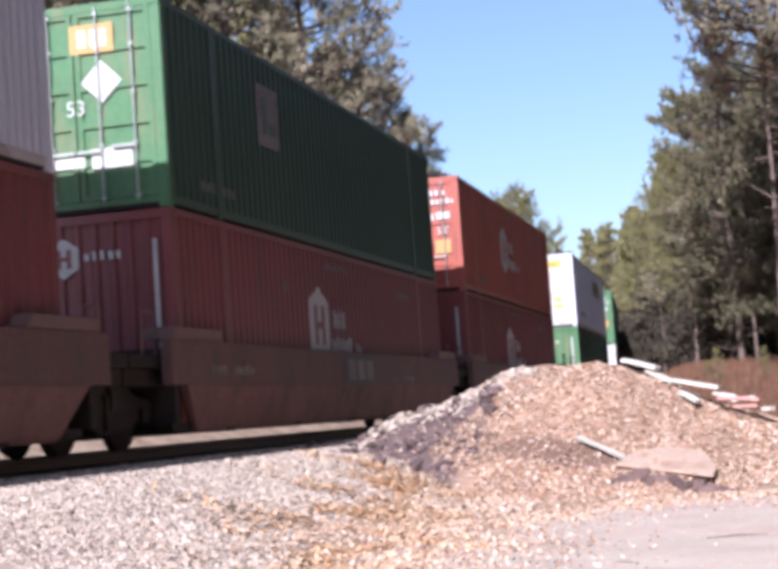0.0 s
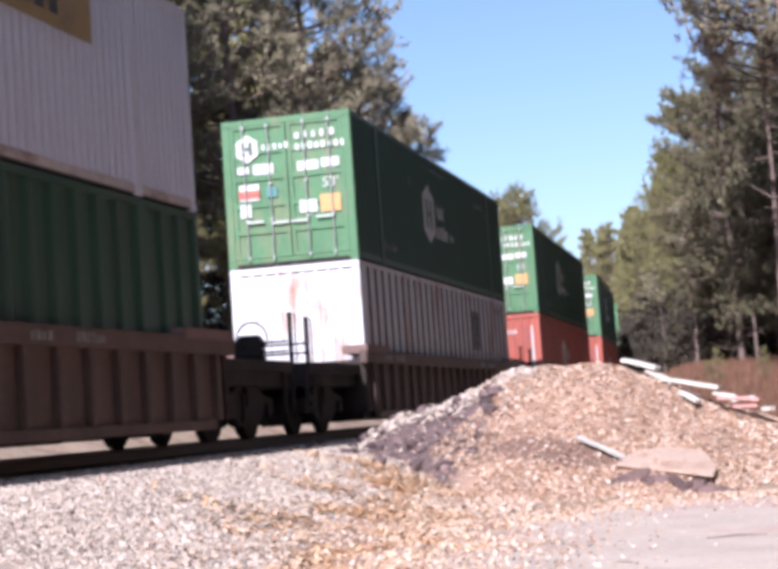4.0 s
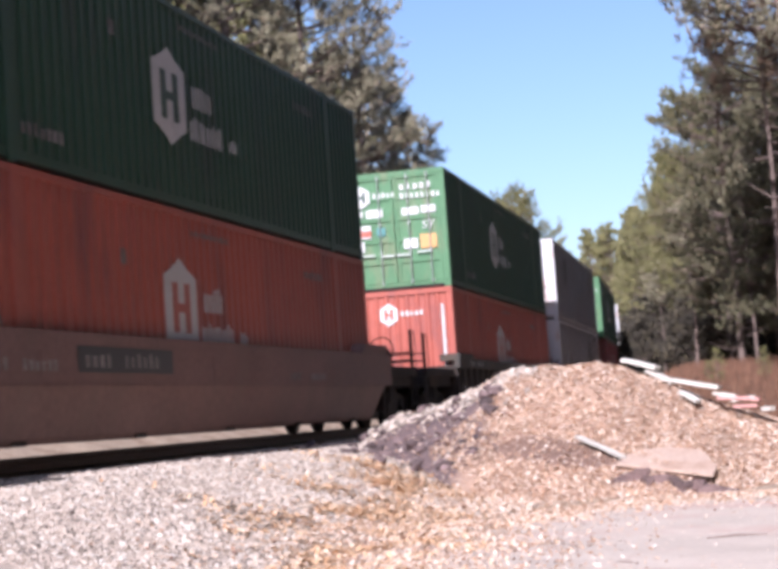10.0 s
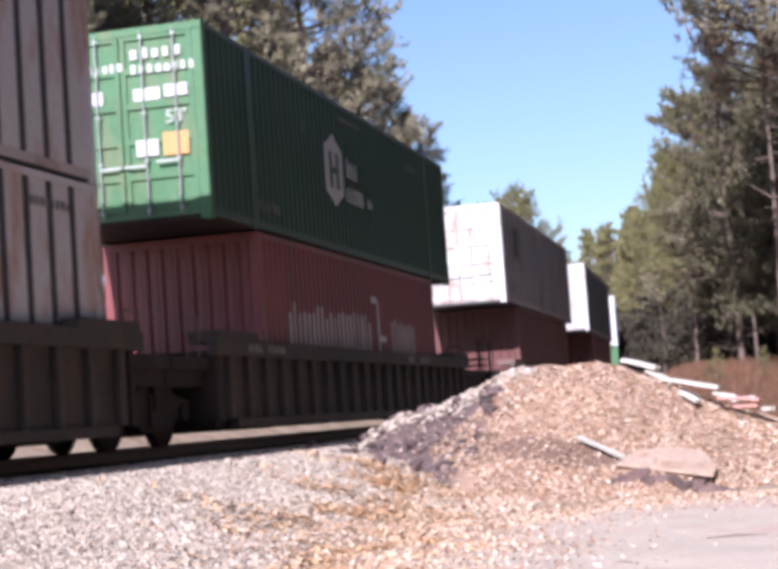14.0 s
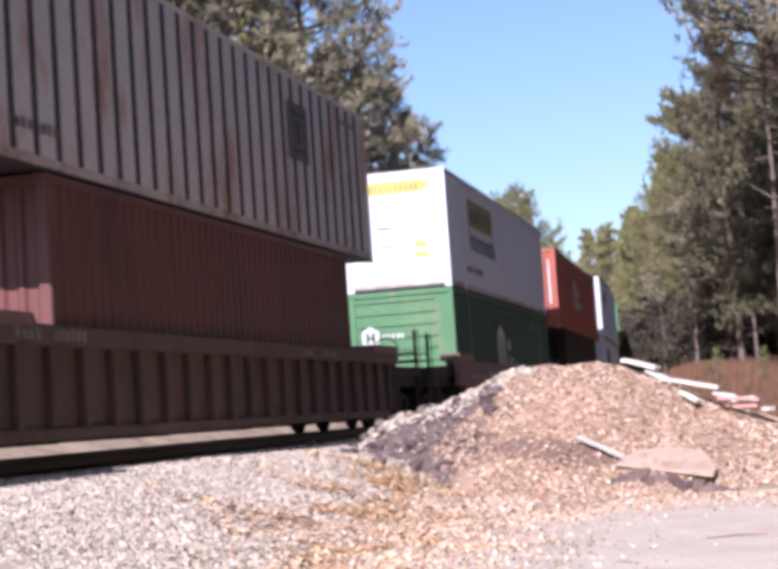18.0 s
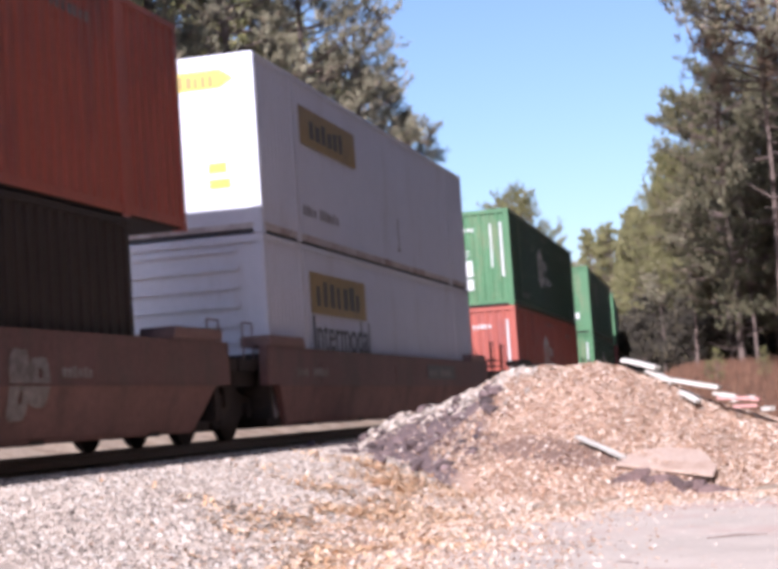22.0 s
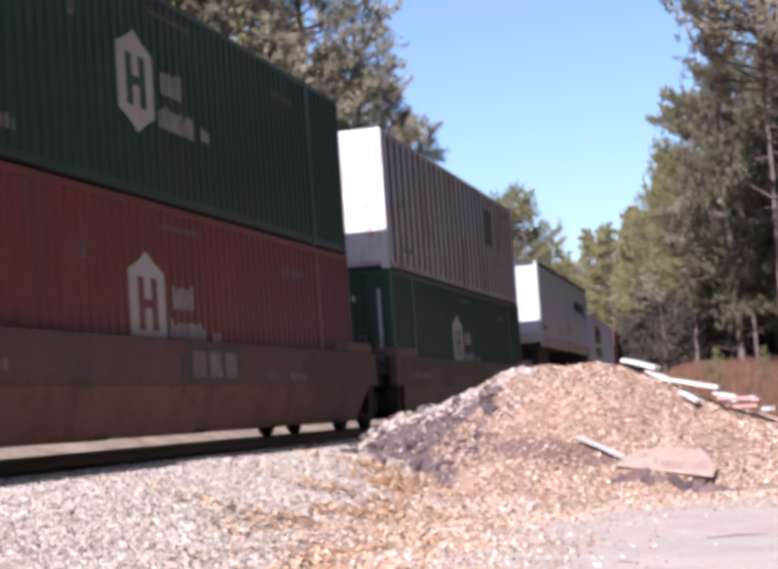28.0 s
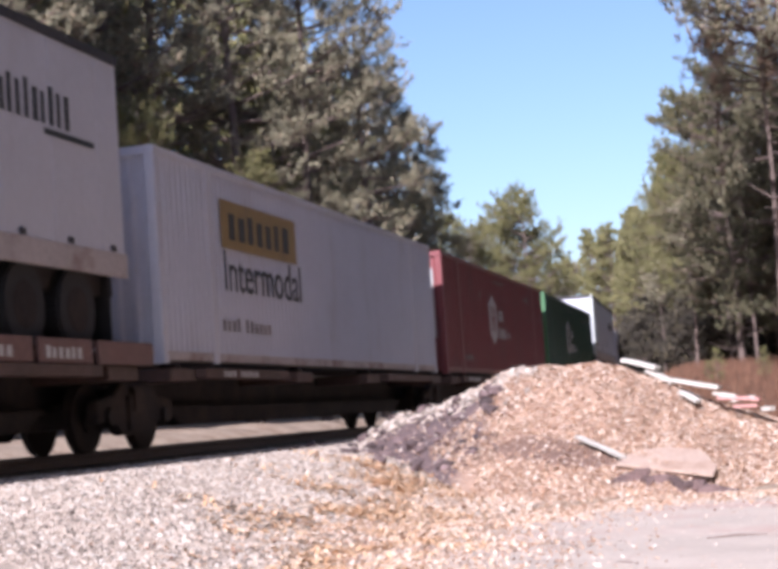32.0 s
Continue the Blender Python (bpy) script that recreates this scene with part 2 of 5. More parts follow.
# ------------------------------------------------------------------ mesh helpers
def box(bm, x0, x1, y0, y1, z0, z1):
    v = [bm.verts.new(p) for p in ((x0, y0, z0), (x1, y0, z0), (x1, y1, z0), (x0, y1, z0), (x0, y0, z1), (x1, y0, z1), (x1, y1, z1), (x0, y1, z1))]
    for f in ((3, 2, 1, 0), (4, 5, 6, 7), (0, 1, 5, 4), (1, 2, 6, 5), (2, 3, 7, 6), (3, 0, 4, 7)):
        bm.faces.new([v[i] for i in f])
    return v


def prism(bm, outline, axis, a, b):
    """Extrudes a 2D outline (counter-clockwise seen along -axis) from a to b along an axis."""
    def at(p, d):
        return {"x": (d, p[0], p[1]), "y": (p[0], d, p[1]), "z": (p[0], p[1], d)}[axis]
    lo = [bm.verts.new(at(p, a)) for p in outline]
    hi = [bm.verts.new(at(p, b)) for p in outline]
    bm.faces.new(lo), bm.faces.new(hi[::-1])
    k = len(outline)
    for i in range(k):
        bm.faces.new((lo[i], hi[i], hi[(i + 1) % k], lo[(i + 1) % k]))


def rod(bm, p, q, r, n=8, r2=None):
    p, q = Vector(p), Vector(q)
    turn = (q - p).to_track_quat("Z", "Y").to_matrix()
    r2 = r if r2 is None else r2
    lo, hi = [], []
    for i in range(n):
        a = 2 * math.pi * i / n
        d = turn @ Vector((math.cos(a), math.sin(a), 0))
        lo.append(bm.verts.new(p + d * r)), hi.append(bm.verts.new(q + d * r2))
    bm.faces.new(lo[::-1]), bm.faces.new(hi)
    for i in range(n):
        bm.faces.new((lo[i], lo[(i + 1) % n], hi[(i + 1) % n], hi[i]))


def link(name, bm, mat, parent=None, label="", bevel=0.0, smooth=False):
    bmesh.ops.recalc_face_normals(bm, faces=bm.faces)
    if bevel:
        bmesh.ops.bevel(bm, geom=bm.edges[:], offset=bevel, segments=2, affect="EDGES", clamp_overlap=True)
    me = bpy.data.meshes.new(name)
    bm.to_mesh(me)
    bm.free()
    me.materials.append(mat)
    if smooth:
        me.shade_smooth()
    ob = new(name, me)
    if parent:
        ob.parent = parent
    return tagged(ob, label)


def part(name, bm, mat, parent, label="", bevel=0.0, smooth=False):
    return link(name, bm, mat, parent, label, bevel, smooth)


def raw(name, verts, faces, mat, parent=None, label="", smooth=False):
    me = bpy.data.meshes.new(name)
    me.from_pydata([tuple(v) for v in verts], [], faces)
    me.materials.append(mat)
    if smooth:
        me.shade_smooth()
    ob = new(name, me)
    if parent:
        ob.parent = parent
    return tagged(ob, label)


def again(ob, parent, m):
    """A second object on the same mesh, as a part of the parent at the pose m."""
    o = ob.copy()
    scene.collection.objects.link(o)
    o.parent = parent
    o.matrix_basis = m
    return o


def slab(name, mat, parent, *b, label="", bevel=0.0):
    bm = bmesh.new()
    box(bm, *b)
    return part(name, bm, mat, parent, label, bevel)


# ------------------------------------------------------------------ the track's line
STEP = 0.5
_s = np.arange(0, 700, STEP)
_bend = np.clip(_s, 0, 230)
_phi = 0.0785e-3 * _bend + 1.9668e-5 * _bend ** 2 / 2
_x = -9.525 - np.concatenate(([0], np.cumsum(np.sin(_phi[:-1] + np.diff(_phi) / 2) * STEP)))
_y = np.concatenate(([0], np.cumsum(np.cos(_phi[:-1] + np.diff(_phi) / 2) * STEP)))


def track(s):
    """Place and heading (turned to the left, radians) at s metres along the line; straight behind the camera."""
    if s < 0:
        return -9.525, s, 0.0
    return float(np.interp(s, _s, _x)), float(np.interp(s, _s, _y)), float(np.interp(s, _s, _phi))


def track_x(y):
    return float(np.interp(y, _y, _x)) if y > 0 else -9.525


def gone(t):
    """Metres that the train has run by t seconds, counted from 16 s."""
    return 13.6485 * (t - 16) - 0.03915 * (t - 16) ** 2


def on_track(s, half):
    """Pose of a car whose middle is at s and whose trucks stand half a length before and behind it."""
    x0, y0, _ = track(s - half)
    x1, y1, _ = track(s + half)
    return pose((x0 + x1) / 2, (y0 + y1) / 2, 0, rz=math.degrees(math.atan2(-(x1 - x0), y1 - y0)))


MOVES = []          # (thing, middle at 16 s, half the truck spacing, offset pose)
WHEELS = []         # (wheelset, its rest pose, middle of its car at 16 s)
TIMES = [float(t) for t in range(33)]

# ------------------------------------------------------------------ ground
def smooth(a, b, v):
    t = min(1, max(0, (v - a) / (b - a)))
    return t * t * (3 - 2 * t)


def ground_z(x, y):
    """Height of the ground: a flat yard by the camera, the track bed's toe, and banks on both sides."""
    u = x - track_x(y)
    z = -1.1 + 0.05 * noise.noise((x * 0.5, y * 0.5, 3.0)) + 0.02 * noise.noise((x * 2.1, y * 2.1, 7.0))
    if u < 0:                                       # far side of the track: level with it, then a low wooded bank
        z = -0.42 + 0.62 * smooth(-3.2, -5.8, u) + 0.5 * smooth(-8, -14, u) + 0.12 * noise.noise((x * 0.4, y * 0.4, 5.0))
        z += 2.0 * smooth(-14, -60, u)
    elif y > 30:                                    # near side: the yard climbs to the wood's edge
        z += 2.1 * smooth(30, 62, y) * smooth(2.8, 5.6, u) + 0.8 * smooth(62, 140, y)
    if u >= 0:
        z = max(z, -0.52) if u < 2.2 else z
    return z


def spread(a, b, near0, near1, fine, grow):
    """Coordinates from a to b: even between near0 and near1, ever wider outside."""
    out = list(np.arange(near0, near1 + 1e-6, fine))
    d, v = fine, near1
    while v < b:
        d *= grow
        v += d
        out.append(min(v, b))
    d, v = fine, near0
    while v > a:
        d *= grow
        v -= d
        out.insert(0, max(v, a))
    return out


def build_ground():
    xs = spread(-1500, 1500, -16, 6, 0.25, 1.22)
    ys = spread(-300, 3000, 8, 64, 0.4, 1.22)
    verts = [(x, y, ground_z(x, y)) for y in ys for x in xs]
    w = len(xs)
    faces = [(j * w + i, j * w + i + 1, (j + 1) * w + i + 1, (j + 1) * w + i) for j in range(len(ys) - 1) for i in range(w - 1)]
    g = raw("ground", verts, faces, GROUND, smooth=True)
    tagged(g, "brown leaf-strewn dirt beside the railway line", "ground", kind="structure")


def build_road():
    """The pale graded patch in front of the mound, a few millimetres proud of the dirt."""
    rim = []
    for i in range(90):
        a = 2 * math.pi * i / 90
        r = 1 + 0.10 * noise.noise((math.cos(a) * 2, math.sin(a) * 2, 1.0)) + 0.05 * noise.noise((math.cos(a) * 9, math.sin(a) * 9, 4.0))
        rim.append((0.4 + 4.9 * r * math.cos(a), 13.5 + 8.2 * r * math.sin(a)))
    verts, faces = [], []
    rings = [i / 28 for i in range(29)]
    for k in rings:
        for x, y in rim:
            px, py = 0.4 + (x - 0.4) * k, 13.5 + (y - 13.5) * k
            verts.append((px, py, ground_z(px, py) + (0.022 if k < 0.99 else -0.02)))
    for j in range(len(rings) - 1):
        for i in range(90):
            faces.append((j * 90 + i, j * 90 + (i + 1) % 90, (j + 1) * 90 + (i + 1) % 90, (j + 1) * 90 + i))
    o = raw("road", verts, faces, ROAD, smooth=True)
    tagged(o, "pale hard-packed gravel service road with reddish stains", "road", kind="structure")


def bed_z(u):
    """Cross-section of the ballast, u metres from the track's middle."""
    u = abs(u)
    return -0.19 if u < 1.75 else -0.19 - 0.95 * smooth(1.5, 5.6, u)


def build_bed():
    us = [-2.9, -2.4, -1.9, -1.6, -1.2, -0.7, 0, 0.7, 1.2, 1.6, 1.9, 2.2, 2.6, 3.0, 3.4, 3.8, 4.2, 4.6, 5.0, 5.6]
    ss = list(np.arange(-40, 60, 0.5)) + list(np.arange(60, 420, 3))
    verts, faces = [], []
    for s in ss:
        x, y, ph = track(s)
        for u in us:
            z = bed_z(u) + (0.03 * noise.noise((u * 1.5, s * 1.5, 2.0)) if abs(u) > 1.2 else 0)
            if u < -2.2:
                z = max(z, -0.34) - 0.2 * smooth(-2.3, -2.9, u)
            if u == 5.6:
                z -= 0.1
            verts.append((x + u * math.cos(ph), y + u * math.sin(ph), z))
    w = len(us)
    for j in range(len(ss) - 1):
        for i in range(w - 1):
            faces.append((j * w + i, j * w + i + 1, (j + 1) * w + i + 1, (j + 1) * w + i))
    o = raw("track_bed", verts, faces, BALLAST, smooth=True)
    tagged(o, "bed of pale crushed stone under the railway track", "track bed", kind="structure")


def build_stones():
    """Loose ballast stones on the near slope of the bed and the toe below it."""
    rng = np.random.default_rng(5)
    count = 92000
    y = 11 + 27 * rng.random(count) ** 1.25
    u = 0.95 + 4.9 * rng.random(count)
    keep = (u < 4.6) | (rng.random(count) < 0.55)
    y, u = y[keep], u[keep]
    base = np.array([(-1, -1, -.6), (1, -1, -.6), (1, 1, -.6), (-1, 1, -.6), (-.7, -.7, .7), (.8, -.6, .6), (.6, .8, .8), (-.8, .6, .6)], float)
    quads = np.array([(4, 5, 6, 7), (0, 1, 5, 4), (1, 2, 6, 5), (2, 3, 7, 6), (3, 0, 4, 7)])
    n = len(y)
    x = np.interp(y, _y, _x) + u
    z = np.array([max(bed_z(a), ground_z(b, c) if a > 3.4 else -9) for a, b, c in zip(u, x, y)])
    r = 0.009 + 0.0135 * rng.random(n) ** 1.5
    v = base[None] * (1 + 0.5 * (rng.random((n, 8, 3)) - 0.5)) * (r[:, None] * (0.8 + 0.7 * rng.random((n, 3))))[:, None, :]
    a, b = rng.random(n) * 6.283, rng.normal(0, 0.35, n)
    v = np.stack((v[..., 0], v[..., 1] * np.cos(b)[:, None] - v[..., 2] * np.sin(b)[:, None], v[..., 1] * np.sin(b)[:, None] + v[..., 2] * np.cos(b)[:, None]), -1)
    v = np.stack((v[..., 0] * np.cos(a)[:, None] - v[..., 1] * np.sin(a)[:, None], v[..., 0] * np.sin(a)[:, None] + v[..., 1] * np.cos(a)[:, None], v[..., 2]), -1)
    v += np.stack((x, y, z + r * 0.45), -1)[:, None, :]
    verts = v.reshape(-1, 3)
    faces = (quads[None] + 8 * np.arange(n)[:, None, None]).reshape(-1, 4)
    o = raw("ballast_stones", verts.tolist(), faces.tolist(), STONE)
    tagged(o, "loose pale grey and white crushed ballast stones", "ballast", kind="stuff")


def build_track():
    t = tagged(new("railway_track"), "railway track of rusty steel rails on weathered ties", "railway track")
    prof = [(-0.07, -0.17), (0.07, -0.17), (0.07, -0.155), (0.012, -0.13), (0.012, -0.05), (0.036, -0.035), (0.036, -0.004), (0.028, 0.0),
            (-0.028, 0.0), (-0.036, -0.004), (-0.036, -0.035), (-0.012, -0.05), (-0.012, -0.13), (-0.07, -0.155)]
    ss = list(np.arange(-40, 420, 2.0))
    for side in (-0.7535, 0.7535):
        verts, faces, k = [], [], len(prof)
        for s in ss:
            x, y, ph = track(s)
            verts += [(x + (side + a) * math.cos(ph), y + (side + a) * math.sin(ph), b) for a, b in prof]
        for j in range(len(ss) - 1):
            for i in range(k):
                faces.append((j * k + i, j * k + (i + 1) % k, (j + 1) * k + (i + 1) % k, (j + 1) * k + i))
        raw("rail", verts, faces, RAIL_STEEL, t)
    first = None
    for i in range(230):
        x, y, ph = track(-14 + 0.55 * i)
        m = pose(x, y, -0.17, rz=math.degrees(ph) + random.uniform(-0.6, 0.6))
        if first is None:
            bm = bmesh.new()
            box(bm, -1.295, 1.295, -0.115, 0.115, -0.17, 0.0)
            first = part("tie", bm, TIE_WOOD, t, bevel=0.008)
            first.matrix_basis = m
        else:
            again(first, t, m)


# ------------------------------------------------------------------ the mound and what lies on it
CREST_X = (-9.0, -8.3, -7.85, -7.1, -6.4, -5.9, -5.2, -4.5, -3.8, -3.24, -2.6, -1.85, -0.8, 0.5, 2.0, 3.0)
CREST_Z = (-0.9, -0.55, -0.30, 0.08, 0.26, 0.46, 0.76, 0.84, 0.84, 0.77, 0.52, 0.14, -0.28, -0.55, -0.95, -1.3)


def mound_z(x, y):
    """Height of the mound of dirt by the track: a crest line that falls off towards both sides."""
    crest = float(np.interp(x, CREST_X, CREST_Z))
    wide = 4.7 if x > -5.5 else 4.7 - 1.3 * smooth(-5.5, -8.0, x)
    d = abs(y - 27.0 - 0.3 * noise.noise((x * 0.5, 0.0, 8.0))) / wide
    fall = 0.5 + 0.5 * math.cos(math.pi * min(1, d)) if d < 1 else 0
    fall = 0.72 * fall + 0.28 * max(0, 1 - d)
    z = -1.25 + (crest + 1.25) * fall
    z += 0.34 * math.exp(-((x + 2.2) / 1.0) ** 2 - ((y - 23.0) / 0.9) ** 2) + 0.22 * math.exp(-((x + 4.6) / 1.5) ** 2 - ((y - 23.2) / 1.0) ** 2)
    n1 = noise.noise((x * 0.9, y * 0.9, 1.0)) * 0.10 + noise.noise((x * 2.6, y * 2.6, 2.0)) * 0.07 + noise.noise((x * 7, y * 7, 3.0)) * 0.03
    clod = abs(noise.noise((x * 3.4, y * 3.4, 5.0))) * 0.16 + abs(noise.noise((x * 8, y * 8, 6.0))) * 0.07
    return z + (n1 + clod * smooth(-5.4, -6.6, x)) * smooth(0.0, 0.5, fall)


def build_mound():
    xs, ys = np.arange(-8.25, 2.6, 0.09), np.arange(20.6, 34.5, 0.12)
    verts = [(x, y, mound_z(x, y)) for y in ys for x in xs]
    w = len(xs)
    faces = [(j * w + i, j * w + i + 1, (j + 1) * w + i + 1, (j + 1) * w + i) for j in range(len(ys) - 1) for i in range(w - 1)]
    o = raw("dirt_mound", verts, faces, EARTH, smooth=True)
    tagged(o, "mound of brown earth and rubble covered in dry leaves", "dirt mound")


def in_shade_band(x, y):
    """The brown band of painted shade that runs down to the half-buried slab; leaves lie thin on it."""
    a, b = x + 3.85, y - 23.95 + 0.48 * (x + 3.85)
    return (a / 1.25) ** 2 + (b / 0.42) ** 2 < 1 + 0.6 * noise.noise((x * 2.5, y * 2.5, 6.0))


def build_leaves():
    rng = np.random.default_rng(8)
    verts, faces, needles, blades = [], [], [], []

    def straw(x, y, z, size):
        a, tilt = rng.random() * 6.28, rng.normal(0, 0.22)
        d = np.array((math.cos(a), math.sin(a), tilt)) * size * 0.5
        w = np.array((-math.sin(a), math.cos(a), 0.05)) * size * 0.17
        k = len(needles)
        needles.extend([c + (x, y, z) for c in (-d - w, -d + w, d + w, d - w)])
        blades.append((k, k + 1, k + 2, k + 3))

    def leaf(x, y, z, size):
        a, tilt, roll = rng.random() * 6.28, rng.normal(0, 0.5), rng.normal(0, 0.45)
        m = np.array(Euler((tilt, roll, a)).to_matrix())
        p = np.array([(-0.5, 0, 0.02), (-0.1, -0.32, 0.1), (0.5, -0.05, 0.0), (0.15, 0.33, 0.12)]) * size
        k = len(verts)
        verts.extend(p @ m.T + (x, y, z))
        faces.extend([(k, k + 1, k + 2), (k, k + 2, k + 3)])

    for _ in range(130000):                                      # on the mound
        x, y = rng.uniform(-7.6, 2.0), rng.uniform(20.8, 30.5)
        z = mound_z(x, y)
        if z < ground_z(x, y) - 0.02 or (x < -5.5 - 0.5 * math.sin(y * 2.1) and rng.random() < 0.9) or (in_shade_band(x, y) and rng.random() < 0.72):
            continue
        leaf(x, y, z + 0.014, rng.uniform(0.026, 0.072))
    for _ in range(11000):                                      # drifts along its foot and on the toe of the bed
        y = 12 + 11 * rng.random()
        x = rng.normal(-4.15, 0.85) + (y - 17) * -0.12
        u = x - track_x(y)
        leaf(x, y, max(ground_z(x, y), bed_z(u)) + 0.028, rng.uniform(0.025, 0.07))
    for _ in range(15000):                                      # thinning out from the mound's foot over the road's edge
        x, y = rng.uniform(-5.2, 1.6), 21.9 - abs(rng.normal(0, 1.1))
        y -= 1.6 * max(0.0, -2.4 - x)
        if y > 11:
            leaf(x, y, max(ground_z(x, y), bed_z(x - track_x(y))) + 0.03, rng.uniform(0.022, 0.06))
    for _ in range(800):                                       # a few on the road
        x, y = rng.uniform(-4, 1.5), rng.uniform(11, 22)
        leaf(x, y, ground_z(x, y) + 0.02, rng.uniform(0.02, 0.045))
    for _ in range(14000):                                      # rust-coloured straw where the bed meets the mound
        y = 13 + 11.5 * rng.random()
        x = rng.normal(-5.0, 0.55 + 0.25 * math.sin(y * 1.7)) - (y - 17) * 0.17
        u = x - track_x(y)
        if noise.noise((x * 1.3, y * 0.9, 4.0)) > rng.normal(0.0, 0.25):
            straw(x, y, max(ground_z(x, y), bed_z(u)) + 0.036, rng.uniform(0.05, 0.12))
    o = raw("pine_straw", needles, blades, STRAW)
    tagged(o, "rust-tan dry pine straw on the gravel", "pine straw", kind="stuff")
    o = raw("dry_leaf_litter", verts, faces, LEAF)
    tagged(o, "tan and brown dry leaves scattered over the dirt", "leaves", kind="stuff")


def lump(bm, at, size, seed):
    """One broken chunk: a cube with cut, uneven corners."""
    rnd = random.Random(seed)
    made = bmesh.ops.create_icosphere(bm, subdivisions=1, radius=0.5)["verts"]
    turn = Euler([rnd.uniform(-0.5, 0.5), rnd.uniform(-0.5, 0.5), rnd.uniform(0, 6)]).to_matrix()
    for v in made:
        c = Vector([max(-0.34, min(0.34, a)) for a in v.co]) * rnd.uniform(0.85, 1.25)
        v.co = turn @ Vector((c.x * size[0] * 1.4, c.y * size[1] * 1.4, c.z * size[2] * 1.4)) + Vector(at)


def build_rubble():
    rnd = random.Random(4)
    for i in range(110):
        f = rnd.random() ** 0.8
        x = -7.9 + 2.9 * f + rnd.uniform(-0.2, 0.2)
        y = 25.6 + rnd.uniform(-2.4, 1.5) * (1 - 0.35 * f)
        k = rnd.choice((0.05, 0.06, 0.08, 0.1, 0.13, 0.17))
        bm = bmesh.new()
        lump(bm, (0, 0, 0), (k * 1.5, k * 1.2, k * 0.8), i)
        o = link("rubble_chunk", bm, RUBBLE)
        o.matrix_basis = pose(x, y, max(mound_z(x, y), bed_z(x - track_x(y))) + k * 0.12, rz=rnd.uniform(0, 360))
        tagged(o, "broken dark grey chunk of asphalt in the mound", "rubble", "rubble in the mound")
    clods = [(-2.85 + 0.135 * i, 22.80 - 0.046 * i + 0.06 * (i % 3 - 1), 0.17 + 0.07 * (i * 7 % 5) / 4 + 0.008 * i * (i > 7)) for i in range(14)]
    for i, (x, y, k) in enumerate(clods + [(-2.0, 22.3, 0.12), (-1.75, 22.1, 0.15), (-1.5, 22.05, 0.2), (-1.2, 22.0, 0.17), (-1.0, 22.1, 0.12)]):
        bm = bmesh.new()
        lump(bm, (0, 0, 0), (k * 1.3, k, k * 0.9), 70 + i)
        o = link("rubble_chunk", bm, CLOD)
        o.matrix_basis = pose(x, y, mound_z(x, y) - 0.02, rz=37 * i)
        tagged(o, "broken brown clod of earth and concrete under a slab", "rubble", "rubble in the mound")


def build_rim_stones():
    """Pale gravel thrown up on the mound's shoulder above the dark soil."""
    rng = np.random.default_rng(21)
    verts, faces = [], []
    base = np.array([(-1, -1, -.6), (1, -1, -.6), (1, 1, -.6), (-1, 1, -.6), (-.7, -.7, .7), (.8, -.6, .6), (.6, .8, .8), (-.8, .6, .6)], float)
    for _ in range(1500):
        x = rng.uniform(-7.5, -4.6)
        y = 26.75 - abs(rng.normal(0, 0.42)) * (1.0 if x > -6.3 else 0.6) + rng.normal(0, 0.15)
        if noise.noise((x * 1.7, y * 1.7, 11.0)) < rng.normal(-0.05, 0.2):
            continue
        r = 0.014 + 0.032 * rng.random() ** 2
        p = base * (1 + 0.5 * (rng.random((8, 3)) - 0.5)) * r * (0.8 + 0.6 * rng.random(3))
        p = p @ np.array(Euler((rng.normal(0, 0.4), rng.normal(0, 0.4), rng.random() * 6.28)).to_matrix()).T
        k = len(verts)
        verts.extend(p + (x, y, mound_z(x, y) + r * 0.5))
        faces.extend([(k + 4, k + 5, k + 6, k + 7), (k, k + 1, k + 5, k + 4), (k + 1, k + 2, k + 6, k + 5), (k + 2, k + 3, k + 7, k + 6), (k + 3, k, k + 4, k + 7)])
    o = raw("rim_gravel", verts, faces, STONE)
    tagged(o, "pale grey gravel on the shoulder of the dirt mound", "gravel", kind="stuff")


def board(a, b, width, thick, roll=0.0, mat=None, label="long weathered white board lying on the mound"):
    a, b = Vector(a), Vector(b)
    d = b - a
    bm = bmesh.new()
    n = 8
    rows = []
    for i in range(n + 1):
        y = d.length * i / n
        sag = 0.02 * noise.noise((y * 2, a.x, a.y))
        e0, e1 = 0.008 * noise.noise((y * 6, 1.0, a.x)), 0.008 * noise.noise((y * 6, 9.0, a.x))
        rows.append([bm.verts.new(p) for p in ((-width / 2 + e0, y, sag), (width / 2 + e1, y, sag), (width / 2 + e1, y, sag + thick), (-width / 2 + e0, y, sag + thick))])
    bm.faces.new(rows[0]), bm.faces.new(rows[-1][::-1])
    for p, q in zip(rows, rows[1:]):
        for i in range(4):
            bm.faces.new((p[i], p[(i + 1) % 4], q[(i + 1) % 4], q[i]))
    o = link("board", bm, mat or PLANK, bevel=0.004)
    o.matrix_basis = Matrix.Translation(a) @ d.to_track_quat("Y", "Z").to_matrix().to_4x4() @ pose(0, 0, 0, 0, roll, 0)
    return tagged(o, label, "board", "boards on the mound")


